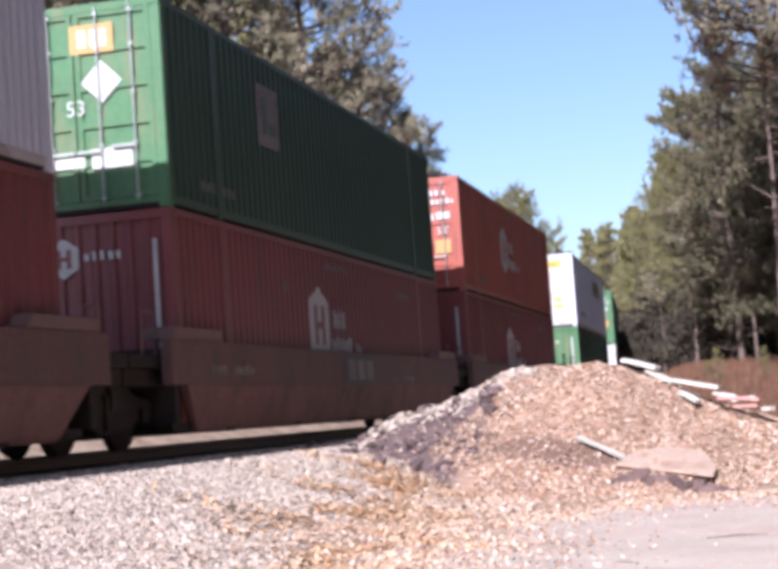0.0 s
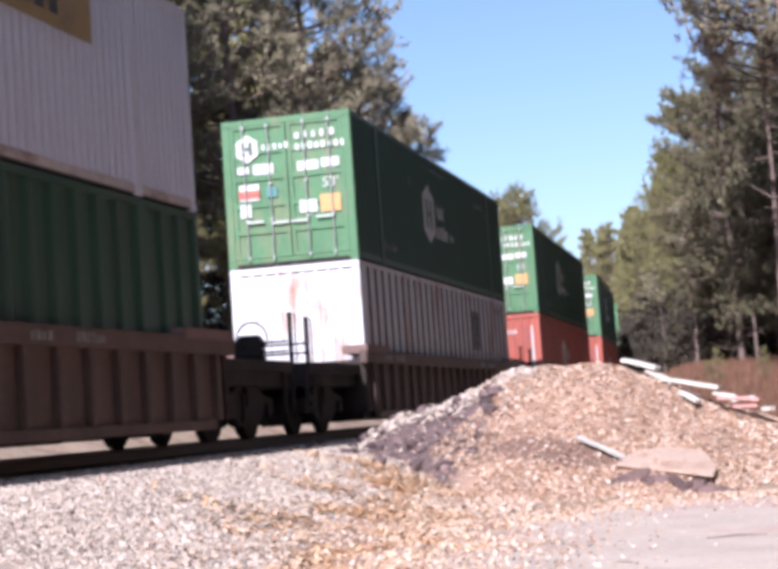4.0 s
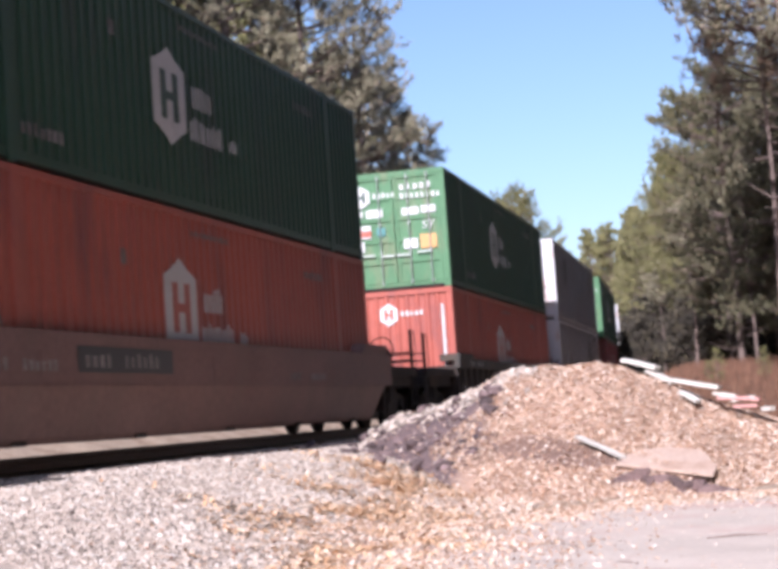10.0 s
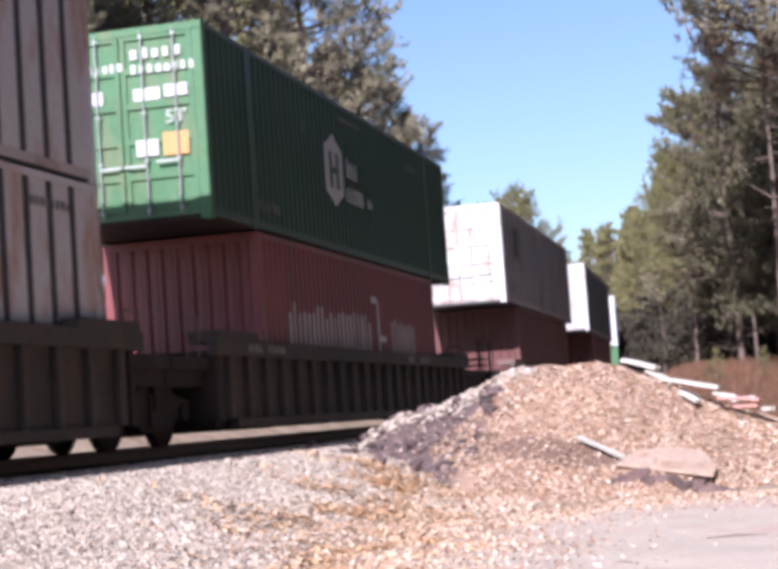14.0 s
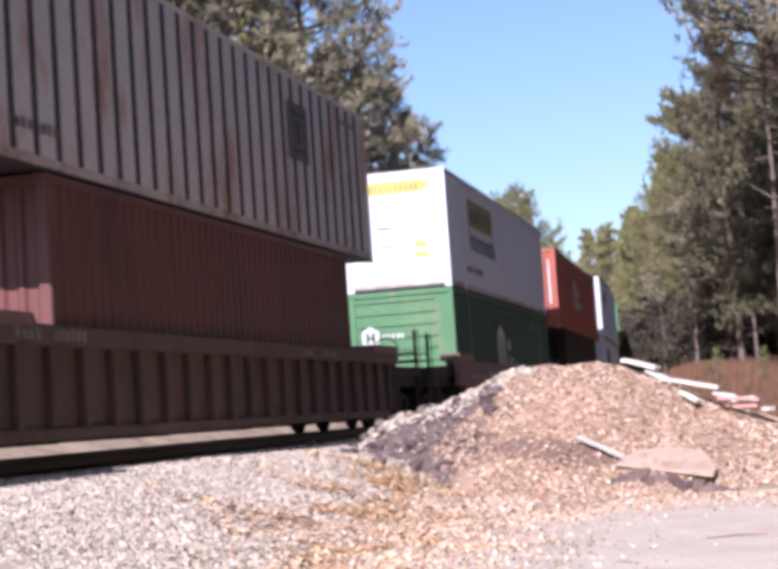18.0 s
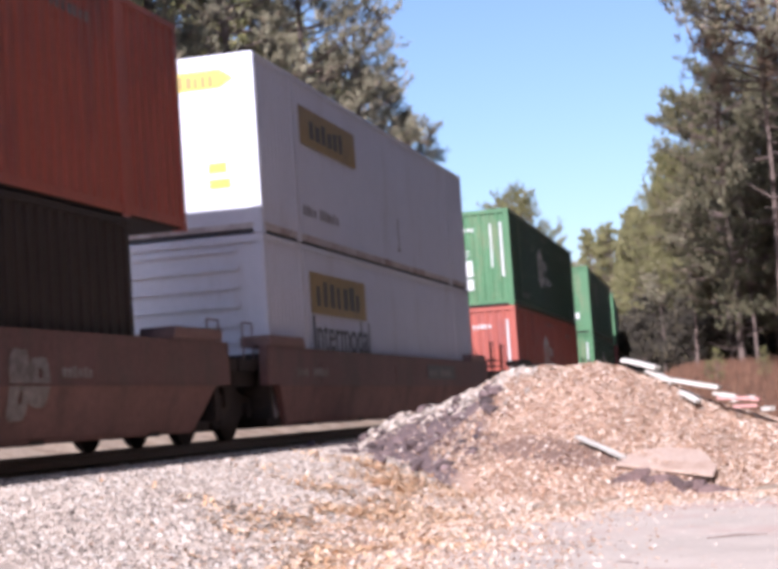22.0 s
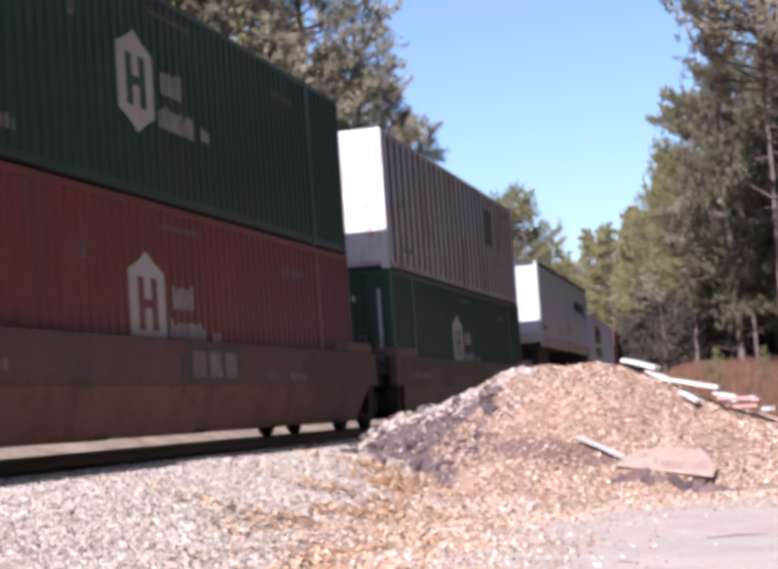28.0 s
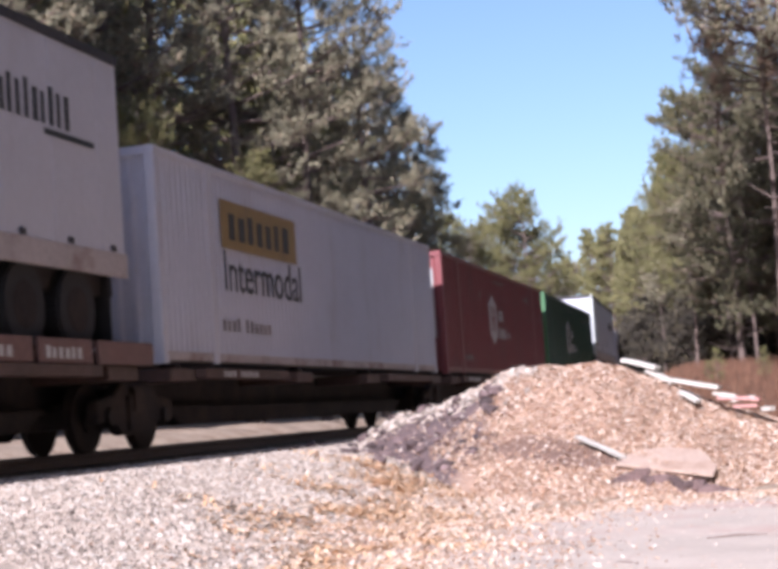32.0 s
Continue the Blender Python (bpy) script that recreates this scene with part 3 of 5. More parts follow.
def build_boards():
    def lay(a, b, width, thick, lift=0.03, **k):
        ends = [(x, y, max(z, mound_z(x, y) + lift)) for x, y, z in (a, b)]
        board(ends[0], ends[1], width, thick, **k)
    lay((-3.16, 26.7, 0.82), (-2.60, 26.5, 0.64), 0.22, 0.06)
    lay((-2.78, 26.6, 0.62), (-2.36, 26.4, 0.36), 0.16, 0.06)
    lay((-2.48, 26.5, 0.36), (-1.64, 26.4, 0.27), 0.34, 0.06, label="wide weathered white board bridging two others")
    lay((-2.24, 26.2, 0.24), (-1.95, 26.0, 0.08), 0.15, 0.05)
    lay((-1.74, 26.4, 0.20), (-1.38, 26.3, 0.11), 0.13, 0.05)
    lay((-1.66, 26.2, 0.12), (-1.02, 26.1, 0.05), 0.20, 0.05, mat=PLANK_PINK, label="board with faded pinkish-red paint on the mound")
    lay((-1.46, 26.1, 0.06), (-1.12, 26.3, 0.10), 0.12, 0.04)
    lay((-1.42, 25.9, -0.02), (-1.06, 25.9, -0.04), 0.10, 0.04, mat=PLANK_PINK, label="board with faded pinkish-red paint on the mound")
    lay((-0.98, 26.3, -0.12), (-0.84, 26.2, -0.12), 0.14, 0.07)
    lay((-3.62, 24.2, -0.30), (-2.86, 23.3, -0.62), 0.12, 0.03, label="short pale board sticking out of the mound")
    bm = bmesh.new()
    rim = [(-0.66, -0.34), (-0.2, -0.52), (0.30, -0.70), (0.72, -0.86), (0.74, -0.3), (0.45, 0.75), (-0.1, 0.85), (-0.5, 0.6)]
    prism(bm, rim, "z", 0, 0.045)
    o = link("concrete_slab", bm, SLAB, bevel=0.015)
    o.matrix_basis = pose(-2.28, 23.35, -0.71, rx=10, ry=5, rz=0)
    tagged(o, "thin earth-stained concrete slab half buried in the mound", "slab")


def build_sticks():
    for x, y, ln, turn in ((-0.62, 15.2, 0.55, 95), (-2.5, 15.4, 0.3, 80), (-1.6, 13.2, 0.22, 70)):
        bm = bmesh.new()
        rod(bm, (0, 0, 0), (0.01, ln * 0.5, 0.012), 0.012, 6, 0.010)
        rod(bm, (0.01, ln * 0.5, 0.012), (-0.01, ln, 0.0), 0.010, 6, 0.006)
        o = link("stick", bm, BARK)
        o.matrix_basis = pose(x, y, ground_z(x, y) + 0.02, rz=turn)
        tagged(o, "thin dark stick lying on the gravel road", "stick", "sticks on the road")


# ------------------------------------------------------------------ trees
def pine_meshes(seed, height, bare, radius, mat, density=1.0, tuft=0.34, shape=0.55, fans=12, plume=0.0):
    """Trunk with limbs, and a crown of many needle tufts set on the limbs' twigs."""
    rnd = random.Random(seed)
    bm = bmesh.new()
    lean = Vector((rnd.uniform(-0.02, 0.02), rnd.uniform(-0.02, 0.02), 1))
    base = 0.0105 * height
    pts = []
    for i in range(9):
        f = i / 8
        pts.append(Vector((lean.x * height * f + 0.12 * math.sin(seed + 5 * f), lean.y * height * f + 0.12 * math.cos(seed * 2 + 4 * f), height * f * 0.98)))
    for i in range(8):
        rod(bm, pts[i], pts[i + 1], base * (1 - 0.92 * i / 8), 7, base * (1 - 0.92 * (i + 1) / 8))

    def stem(z):
        f = min(7.999, max(0, z / height / 0.98 * 8))
        i = int(f)
        return pts[i].lerp(pts[i + 1], f - i)

    rng = np.random.default_rng(seed)
    tips = []
    z = height * bare * 0.55
    while z < height * 0.97:
        f = (z / height - bare) / (1 - bare)
        dead = f < 0
        reach = radius * (0.35 if dead else (min(1, 0.55 + 1.6 * f) * (1 - f) ** shape + 0.08)) * rnd.uniform(0.65, 1.15)
        for _ in range(1 if dead else rnd.choice((2, 3, 3, 4))):
            a = rnd.uniform(0, 6.283)
            rise = rnd.uniform(-0.12, 0.30) + 0.35 * max(0, f)
            p = stem(z)
            out = Vector((math.cos(a), math.sin(a), rise))
            mid = p + out * reach * 0.55
            end = p + out * reach + Vector((rnd.uniform(-0.3, 0.3), rnd.uniform(-0.3, 0.3), rnd.uniform(-0.1, 0.5)))
            r0 = 0.02 + 0.014 * reach
            rod(bm, p, mid, r0, 4, r0 * 0.65), rod(bm, mid, end, r0 * 0.65, 4, 0.008)
            if dead:
                continue
            for k in range(max(2, int((1.6 + 1.5 * reach) * density))):
                g = rnd.uniform(0.40, 1.04)
                q = p.lerp(mid, g / 0.55) if g < 0.55 else mid.lerp(end, (g - 0.55) / 0.45)
                side = Vector((-out.y, out.x, rnd.uniform(0.0, 0.5))) * rnd.choice((-1, 1)) * rnd.uniform(0.1, 0.42) * reach * (1.25 - 0.8 * g)
                q2 = q + side + Vector((0, 0, rnd.uniform(0, 0.25)))
                if fans > 5:
                    rod(bm, q, q2, 0.014, 3, 0.006)
                for _ in range(rnd.randint(5, 9) if not plume else rnd.randint(2, 5)):
                    h = rnd.uniform(0.45, 1.1)
                    tips.append(q.lerp(q2, h) + Vector((rnd.gauss(0, 0.2), rnd.gauss(0, 0.2), rnd.gauss(0.06, 0.11))))
        z += rnd.uniform(0.28, 0.6) * (0.7 + 0.02 * height)
    for _ in range(14):
        tips.append(stem(height) + Vector((rnd.gauss(0, 0.3), rnd.gauss(0, 0.3), rnd.uniform(-0.9, 0.5))))
    tips = np.array([tuple(v) for v in tips])
    axis = rng.normal(0, 0.45, tips.shape)                      # each tip is a brush that points out and up
    axis[:, :2] += 0.5 * tips[:, :2] / (np.linalg.norm(tips[:, :2], axis=1)[:, None] + 0.3)
    axis[:, 2] += 0.75
    axis /= np.linalg.norm(axis, axis=1)[:, None]
    axis = np.repeat(axis, fans, 0)
    n = len(axis)
    if plume:                                                   # needles set round a shoot of plume metres, leaning forward
        f = rng.random((n, 1))
        c = np.repeat(tips, fans, 0) + axis * plume * (f - 0.35) * np.repeat(rng.uniform(0.6, 1.3, (len(tips), 1)), fans, 0) + rng.normal(0, 0.02, (n, 3))
        d = 0.75 * axis + 0.8 * rng.normal(0, 0.62, (n, 3)) - (0, 0, 0.12)
        d /= np.linalg.norm(d, axis=1)[:, None]
        w = np.cross(d, rng.normal(0, 1, (n, 3)))
        w /= np.linalg.norm(w, axis=1)[:, None] + 1e-6
        ln, wd = tuft * rng.uniform(0.7, 1.15, (n, 1)) * (1.1 - 0.35 * f), tuft * rng.uniform(0.06, 0.095, (n, 1))
        verts = np.stack((c - w * wd, c + w * wd, c + d * ln), 1).reshape(-1, 3)
        return bm, verts.tolist(), np.arange(3 * n).reshape(-1, 3).tolist()
    c = np.repeat(tips, fans, 0) + axis * tuft * rng.uniform(-0.5, 0.45, (n, 1)) + rng.normal(0, 0.03, (n, 3))
    d = axis + rng.normal(0, 0.5, (n, 3))
    d /= np.linalg.norm(d, axis=1)[:, None]
    w = np.cross(d, rng.normal(0, 1, (n, 3)))
    w /= np.linalg.norm(w, axis=1)[:, None] + 1e-6
    ln, wd = tuft * rng.uniform(0.6, 1.15, (n, 1)), tuft * rng.uniform(0.08, 0.16, (n, 1))
    verts = np.stack((c - w * wd, c + w * wd, c + d * ln), 1).reshape(-1, 3)
    faces = np.arange(3 * n).reshape(-1, 3)
    return bm, verts.tolist(), faces.tolist()


def pine(seed, height, bare, radius, mat, label, density=1.0, tuft=0.34, shape=0.55, fans=12, plume=0.0):
    t = tagged(new("pine_tree"), label, "tree", "pines along the railway")
    bm, verts, faces = pine_meshes(seed, height, bare, radius, mat, density, tuft, shape, fans, plume)
    part("trunk", bm, BARK, t)
    raw("crown", verts, faces, mat, t)
    return t


def build_trees():
    dark, olive_words = "tall dark green pine with a bare lower trunk", "olive green pine with a full crown"
    tall = [pine(11 + i, 20 + 1.5 * (i % 3), 0.22 + 0.06 * (i % 2), 3.5 + 0.4 * (i % 3), NEEDLES, dark, 1.3, 0.24, 0.85, 24, 0.5) for i in range(4)]
    olive = [pine(31 + i, 14 + 2 * i, 0.27, 3.3 + 0.3 * i, NEEDLES_OLIVE, olive_words, 1.3, 0.24, 0.55, 24, 0.5) for i in range(3)]
    shady = [pine(35 + i, 16 + 2 * i, 0.13, 3.6 + 0.4 * i, NEEDLES_SHADE, "dull dark green pine with low spreading limbs", 1.35, 0.25, 0.5, 24, 0.4) for i in range(2)]
    far = [pine(41 + i, 21 + i, 0.34, 3.8, NEEDLES_OLIVE if i else NEEDLES, "pine standing back in the wood", 0.6, 0.46, 0.55, 8) for i in range(3)]
    young = pine(51, 8, 0.05, 2.0, NEEDLES_OLIVE, "young bushy olive green pine", 0.8, 0.24, 0.55, 18, 0.4)
    brown = pine(61, 13, 0.72, 2.9, NEEDLES_BROWN, "pine with browned, thinning foliage", 1.0, 0.24, 0.55, 20, 0.4)
    brush = pine(57, 6, 0.03, 2.4, BRUSH, "leafless grey-brown brush under the pines", 0.8, 0.46, 0.4, 4)
    sapling = pine(65, 11, 0.7, 1.3, NEEDLES, "slender pine with a bare pale trunk", 0.8, 0.27, 0.55, 7)
    crown = pine(71, 19.5, 0.47, 5.8, NEEDLES, "very tall pine with a high dark crown", 1.25, 0.26, 0.55, 26, 0.55)
    # coarse pine, never in view, that only shuts out sky light
    screen = pine(81, 21, 0.1, 4.2, NEEDLES, "unseen pine added beside the yard against sky light", 0.3, 1.1, 0.55, 4)
    used = set()

    def put(kind, x, y, size=1.0, turn=0.0):
        m = pose(x, y, ground_z(x, y) - 0.1, rz=turn)
        if kind.name in used:
            o = copy_thing(kind, m)
        else:
            used.add(kind.name)
            o = kind
            o.matrix_basis = m
        o.scale = (size, size, size)

    rnd = random.Random(9)

    def turn():
        return rnd.uniform(0, 360)

    # far side of the track: the tall stand whose edge rises beside the train
    for x, y, k, s in ((-16.6, 61, 0, 1.0), (-17.6, 57, 1, 1.0), (-19.4, 54, 2, 1.05), (-20.6, 49.5, 3, 1.05), (-21.0, 45, 0, 1.0), (-20.8, 40.5, 1, 1.0),
                       (-20.0, 36, 2, 0.95), (-20.0, 31, 3, 0.9), (-20.4, 26, 0, 0.85), (-17.5, 68, 3, 0.72), (-16.6, 72, 1, 0.62)):
        put(tall[k], x, y, s, turn())
    for x, y, s in ((-17.2, 49, 0.55), (-18.0, 42, 0.6), (-18.6, 34, 0.5), (-18.8, 29, 0.5), (-16.6, 80, 0.6), (-17.6, 86, 0.62)):
        put(olive[1], x, y, s, turn())
    for i in range(34):
        y = 22 + 2.6 * i
        put(far[i % 3], track_x(y) - rnd.uniform(12.5, 17) - (6 if i % 2 else 0), y + rnd.uniform(-1, 1), rnd.uniform(0.8, 1.1), turn())
    for i in range(16):
        y = 22 + 5.6 * i
        put(far[i % 3], track_x(y) - rnd.uniform(24, 40), y, rnd.uniform(0.95, 1.2), turn())
    for i in range(14):
        y = 24 + 4.2 * i + rnd.uniform(-1, 1)
        put(young, track_x(y) - rnd.uniform(9.5, 13.5), y, rnd.uniform(0.35, 0.6), turn())
    for i in range(64):
        y = 14 + 1.5 * i
        put(brush, track_x(y) - rnd.uniform(13.5, 17) - 7 * (i % 3), y, rnd.uniform(0.6, 1.0), turn())
    # the rounded pines further along the line
    for x, y, k, s in ((-17.6, 100, 1, 0.86), (-19.6, 104, 2, 0.74), (-16.4, 103, 0, 0.86), (-21.5, 98, 0, 0.86), (-24, 101, 2, 0.8), (-27, 106, 1, 0.85), (-18.4, 101, 2, 0.78)):
        put(olive[k], x, y, s, turn())
    # near side of the track: the wood's edge running away from the camera
    for x, y, k, s in ((-4.9, 78, 1, 0.86), (-5.4, 84, 2, 0.80), (-3.2, 90, 1, 0.95), (-6.6, 92, 0, 0.9), (-1.2, 76, 2, 0.74)):
        put(olive[k], x, y, s, turn())
    for x, y, k, s in ((-3.0, 62, 0, 0.80), (-3.6, 71, 1, 0.72), (-1.5, 65, 1, 0.66), (-2.4, 74, 0, 0.9), (-0.7, 70, 0, 0.9), (-0.3, 60, 1, 0.7)):
        put(shady[k], x, y, s, turn())
    put(brown, -1.1, 52, 0.98, 40)
    put(crown, -0.35, 45, 1.03, 130)
    for x, y, k, s in ((-12.6, 130, 0, 0.95), (-14.0, 150, 1, 1.0), (-9.6, 120, 2, 0.9), (-7.6, 105, 1, 0.85), (-6.4, 97, 0, 0.95), (-17.0, 165, 2, 0.95), (-11, 140, 2, 1.05), (-8.8, 112, 0, 0.9)):
        put(olive[k], x, y, s, turn())
    for x, y, k, s in ((-21.5, 178, 1, 0.80), (-25.0, 190, 2, 0.76), (-29.0, 203, 0, 0.76), (-34.0, 214, 1, 0.7), (-16, 176, 1, 0.9), (-40, 222, 2, 0.7), (-46, 228, 1, 0.7), (-20, 192, 2, 0.9), (-19, 182, 1, 0.85), (-22.5, 186, 2, 0.8), (-24, 197, 1, 0.85), (-27, 201, 2, 0.85), (-31, 210, 1, 0.8), (-18, 172, 2, 0.8)):
        put(far[k], x, y, s, turn())
    for i in range(22):
        y = 68 + 5.2 * i
        put(far[1 + i % 2], track_x(y) + rnd.uniform(12, 24) + 3 * (i % 2), y, rnd.uniform(0.75, 1.0), turn())
    # pines added out of view beside the yard, to dim the sky light on the train
    for i in range(66):
        y = -26 + 1.3 * i
        put(screen, 7.2 + 3.0 * (i % 3) + rnd.uniform(-0.8, 0.8), y, rnd.uniform(0.85, 1.1), turn())
    # undergrowth in the far wood
    for i in range(34):
        y = 92 + 3.6 * i
        put(brush, -0.100 * y - rnd.uniform(-6, 2.0), y, rnd.uniform(0.6, 1.2), turn())
    for i in range(26):
        y = 66 + 1.6 * i
        put(brush, -0.068 * y + rnd.uniform(-1.2, 5.5), y, rnd.uniform(0.5, 0.95), turn())
    for x, y, s in ((-5.3, 74, 0.7), (-4.7, 64, 0.62), (-2.35, 61, 0.7), (-1.6, 63, 0.9), (-8.6, 92, 0.7), (-3.6, 68, 0.7)):
        put(sapling, x, y, s, turn())
    for x, y, s in ((-3.1, 50, 0.16), (-1.75, 51, 0.15), (-3.45, 51, 0.11)):
        put(young, x, y, s, turn())


def build_grass():
    """Rust-brown dry grass on the bank below the wood."""
    rng = np.random.default_rng(3)
    verts, faces = [], []
    for _ in range(17000):
        x, y = rng.uniform(-8, 4), rng.uniform(38, 68)
        if x - track_x(y) < 4.2:
            continue
        z = ground_z(x, y)
        for _ in range(3):
            a, h = rng.random() * 6.28, rng.uniform(0.2, 0.55)
            w, lx, ly = 0.012, rng.normal(0, 0.22) * h, rng.normal(0, 0.22) * h
            px, py = x + rng.normal(0, 0.08), y + rng.normal(0, 0.08)
            k = len(verts)
            verts += [(px - w * math.cos(a), py - w * math.sin(a), z), (px + w * math.cos(a), py + w * math.sin(a), z), (px + lx, py + ly, z + h)]
            faces.append((k, k + 1, k + 2))
    o = raw("dry_grass", verts, faces, GRASS)
    tagged(o, "rust-brown dry grass on the bank below the pines", "grass", kind="stuff")


# ------------------------------------------------------------------ containers
CW = 2.591
SIDE = Matrix(((0, 0, 1, 0), (1, 0, 0, 0), (0, 1, 0, 0), (0, 0, 0, 1)))        # lettering on the side: x along the train, y up
FRONT = Matrix(((1, 0, 0, 0), (0, 0, -1, 0), (0, 1, 0, 0), (0, 0, 0, 1)))      # lettering on the end


def wave(name, a, b, z0, z1, pitch, depth, flat, mat, parent, plane, at, outward):
    """A sheet folded into upright flutes between a and b; at is its outer face, outward the sign of its normal."""
    n = max(1, round((b - a) / pitch))
    pitch = (b - a) / n
    prof = []
    for i in range(n):
        p = a + i * pitch
        e = pitch * (1 - flat) / 2
        prof += [(p, 0), (p + pitch * flat * 0.5, 0), (p + pitch * flat * 0.5 + e * 0.6, -depth), (p + pitch - e * 0.6, -depth)]
    prof.append((b, 0))
    verts, faces = [], []
    for q, d in prof:
        off = at + outward * d
        for z in (z0, z1):
            verts.append((off, q, z) if plane == "x" else (q, off, z))
    for i in range(len(prof) - 1):
        f = (2 * i, 2 * i + 2, 2 * i + 3, 2 * i + 1)
        flip = (plane == "x") != (outward > 0)
        faces.append(f[::-1] if flip else f)
    return raw(name, verts, faces, mat, parent)


def relief(name, xs, zs, depth, y, thick, mat, parent):
    """A panel in one piece, facing -y, whose cells lie at their own depth behind y."""
    bm = bmesh.new()
    nx, nz = len(xs) - 1, len(zs) - 1

    def quad(*p):
        bm.faces.new([bm.verts.new(v) for v in p])

    for i in range(nx):
        for k in range(nz):
            x0, x1, za, zb, d = xs[i], xs[i + 1], zs[k], zs[k + 1], y + depth(i, k)
            quad((x0, d, za), (x1, d, za), (x1, d, zb), (x0, d, zb))
            if i + 1 < nx and depth(i + 1, k) != depth(i, k):
                e = y + depth(i + 1, k)
                quad((x1, d, za), (x1, e, za), (x1, e, zb), (x1, d, zb))
            if k + 1 < nz and depth(i, k + 1) != depth(i, k):
                e = y + depth(i, k + 1)
                quad((x0, d, zb), (x1, d, zb), (x1, e, zb), (x0, e, zb))
    bmesh.ops.remove_doubles(bm, verts=bm.verts, dist=1e-4)
    rim = [e for e in bm.edges if e.is_boundary]
    out = bmesh.ops.extrude_edge_only(bm, edges=rim)
    bmesh.ops.translate(bm, verts=[v for v in out["geom"] if isinstance(v, bmesh.types.BMVert)], vec=(0, thick, 0))
    return part(name, bm, mat, parent)


def writing(text, size, mat, parent, m, name="lettering"):
    cu = bpy.data.curves.new("font", "FONT")
    cu.body, cu.size, cu.extrude, cu.align_x, cu.align_y = text, size, 0.002, "CENTER", "CENTER"
    tmp = bpy.data.objects.new("font", cu)
    me = bpy.data.meshes.new_from_object(tmp)
    bpy.data.objects.remove(tmp)
    me.materials.append(mat) if not me.materials else me.materials.clear() or me.materials.append(mat)
    ob = new(name, me)
    ob.parent = parent
    ob.matrix_basis = m
    return ob


def bars(rows, mat, parent, m, name="lettering"):
    """Bars in the plane m: each (x0, x1, y0, y1) becomes a thin raised strip."""
    bm = bmesh.new()
    for x0, x1, y0, y1 in rows:
        box(bm, x0, x1, y0, y1, -0.002, 0.002)
    ob = part(name, bm, mat, parent)
    ob.matrix_basis = m
    return tagged(ob, kind="stuff") if len(rows) > 1 else ob


def plate(outline, mat, parent, m, name="logo_plate"):
    bm = bmesh.new()
    prism(bm, outline, "z", -0.002, 0.002)
    ob = part(name, bm, mat, parent)
    ob.matrix_basis = m
    return ob


def word(x, y, h, widths, rnd, gap=0.3):
    """Upright bars that stand for a word's letters."""
    out = []
    for w in widths:
        out.append((x, x + w * rnd.uniform(0.55, 0.9), y, y + h * rnd.uniform(0.7, 1.0)))
        x += w * (1 + gap)
    return out


def hexagon_logo(c, y, z, tall, m_side, rnd, paint, wide=1.16, words=True):
    k = tall / 2
    hexa = [(-wide / 2, -k * 0.62), (-wide * 0.22, -k * 0.80), (0, -k), (wide * 0.22, -k * 0.80), (wide / 2, -k * 0.62), (wide / 2, k * 0.62), (wide * 0.22, k * 0.80), (0, k),
            (-wide * 0.22, k * 0.80), (-wide / 2, k * 0.62)]
    plate(hexa, DECAL, c, m_side(y, z, 0.003))
    inner = [(-wide * 0.27, -wide * 0.10, -k * 0.5, k * 0.5), (wide * 0.10, wide * 0.27, -k * 0.5, k * 0.5), (-wide * 0.10, wide * 0.10, -k * 0.09, k * 0.09)]
    bars(inner, paint, c, m_side(y, z, 0.008), "logo_bar")
    if words:
        rows = word(0.86, -0.02, 0.36, (0.085,) * 6, rnd, 0.55) + word(0.74, -0.50, 0.34, (0.085,) * 10, rnd, 0.5) + word(2.3, -0.46, 0.2, (0.08,) * 3, rnd, 0.5)
        bars(rows, DECAL, c, m_side(y, z, 0.004))


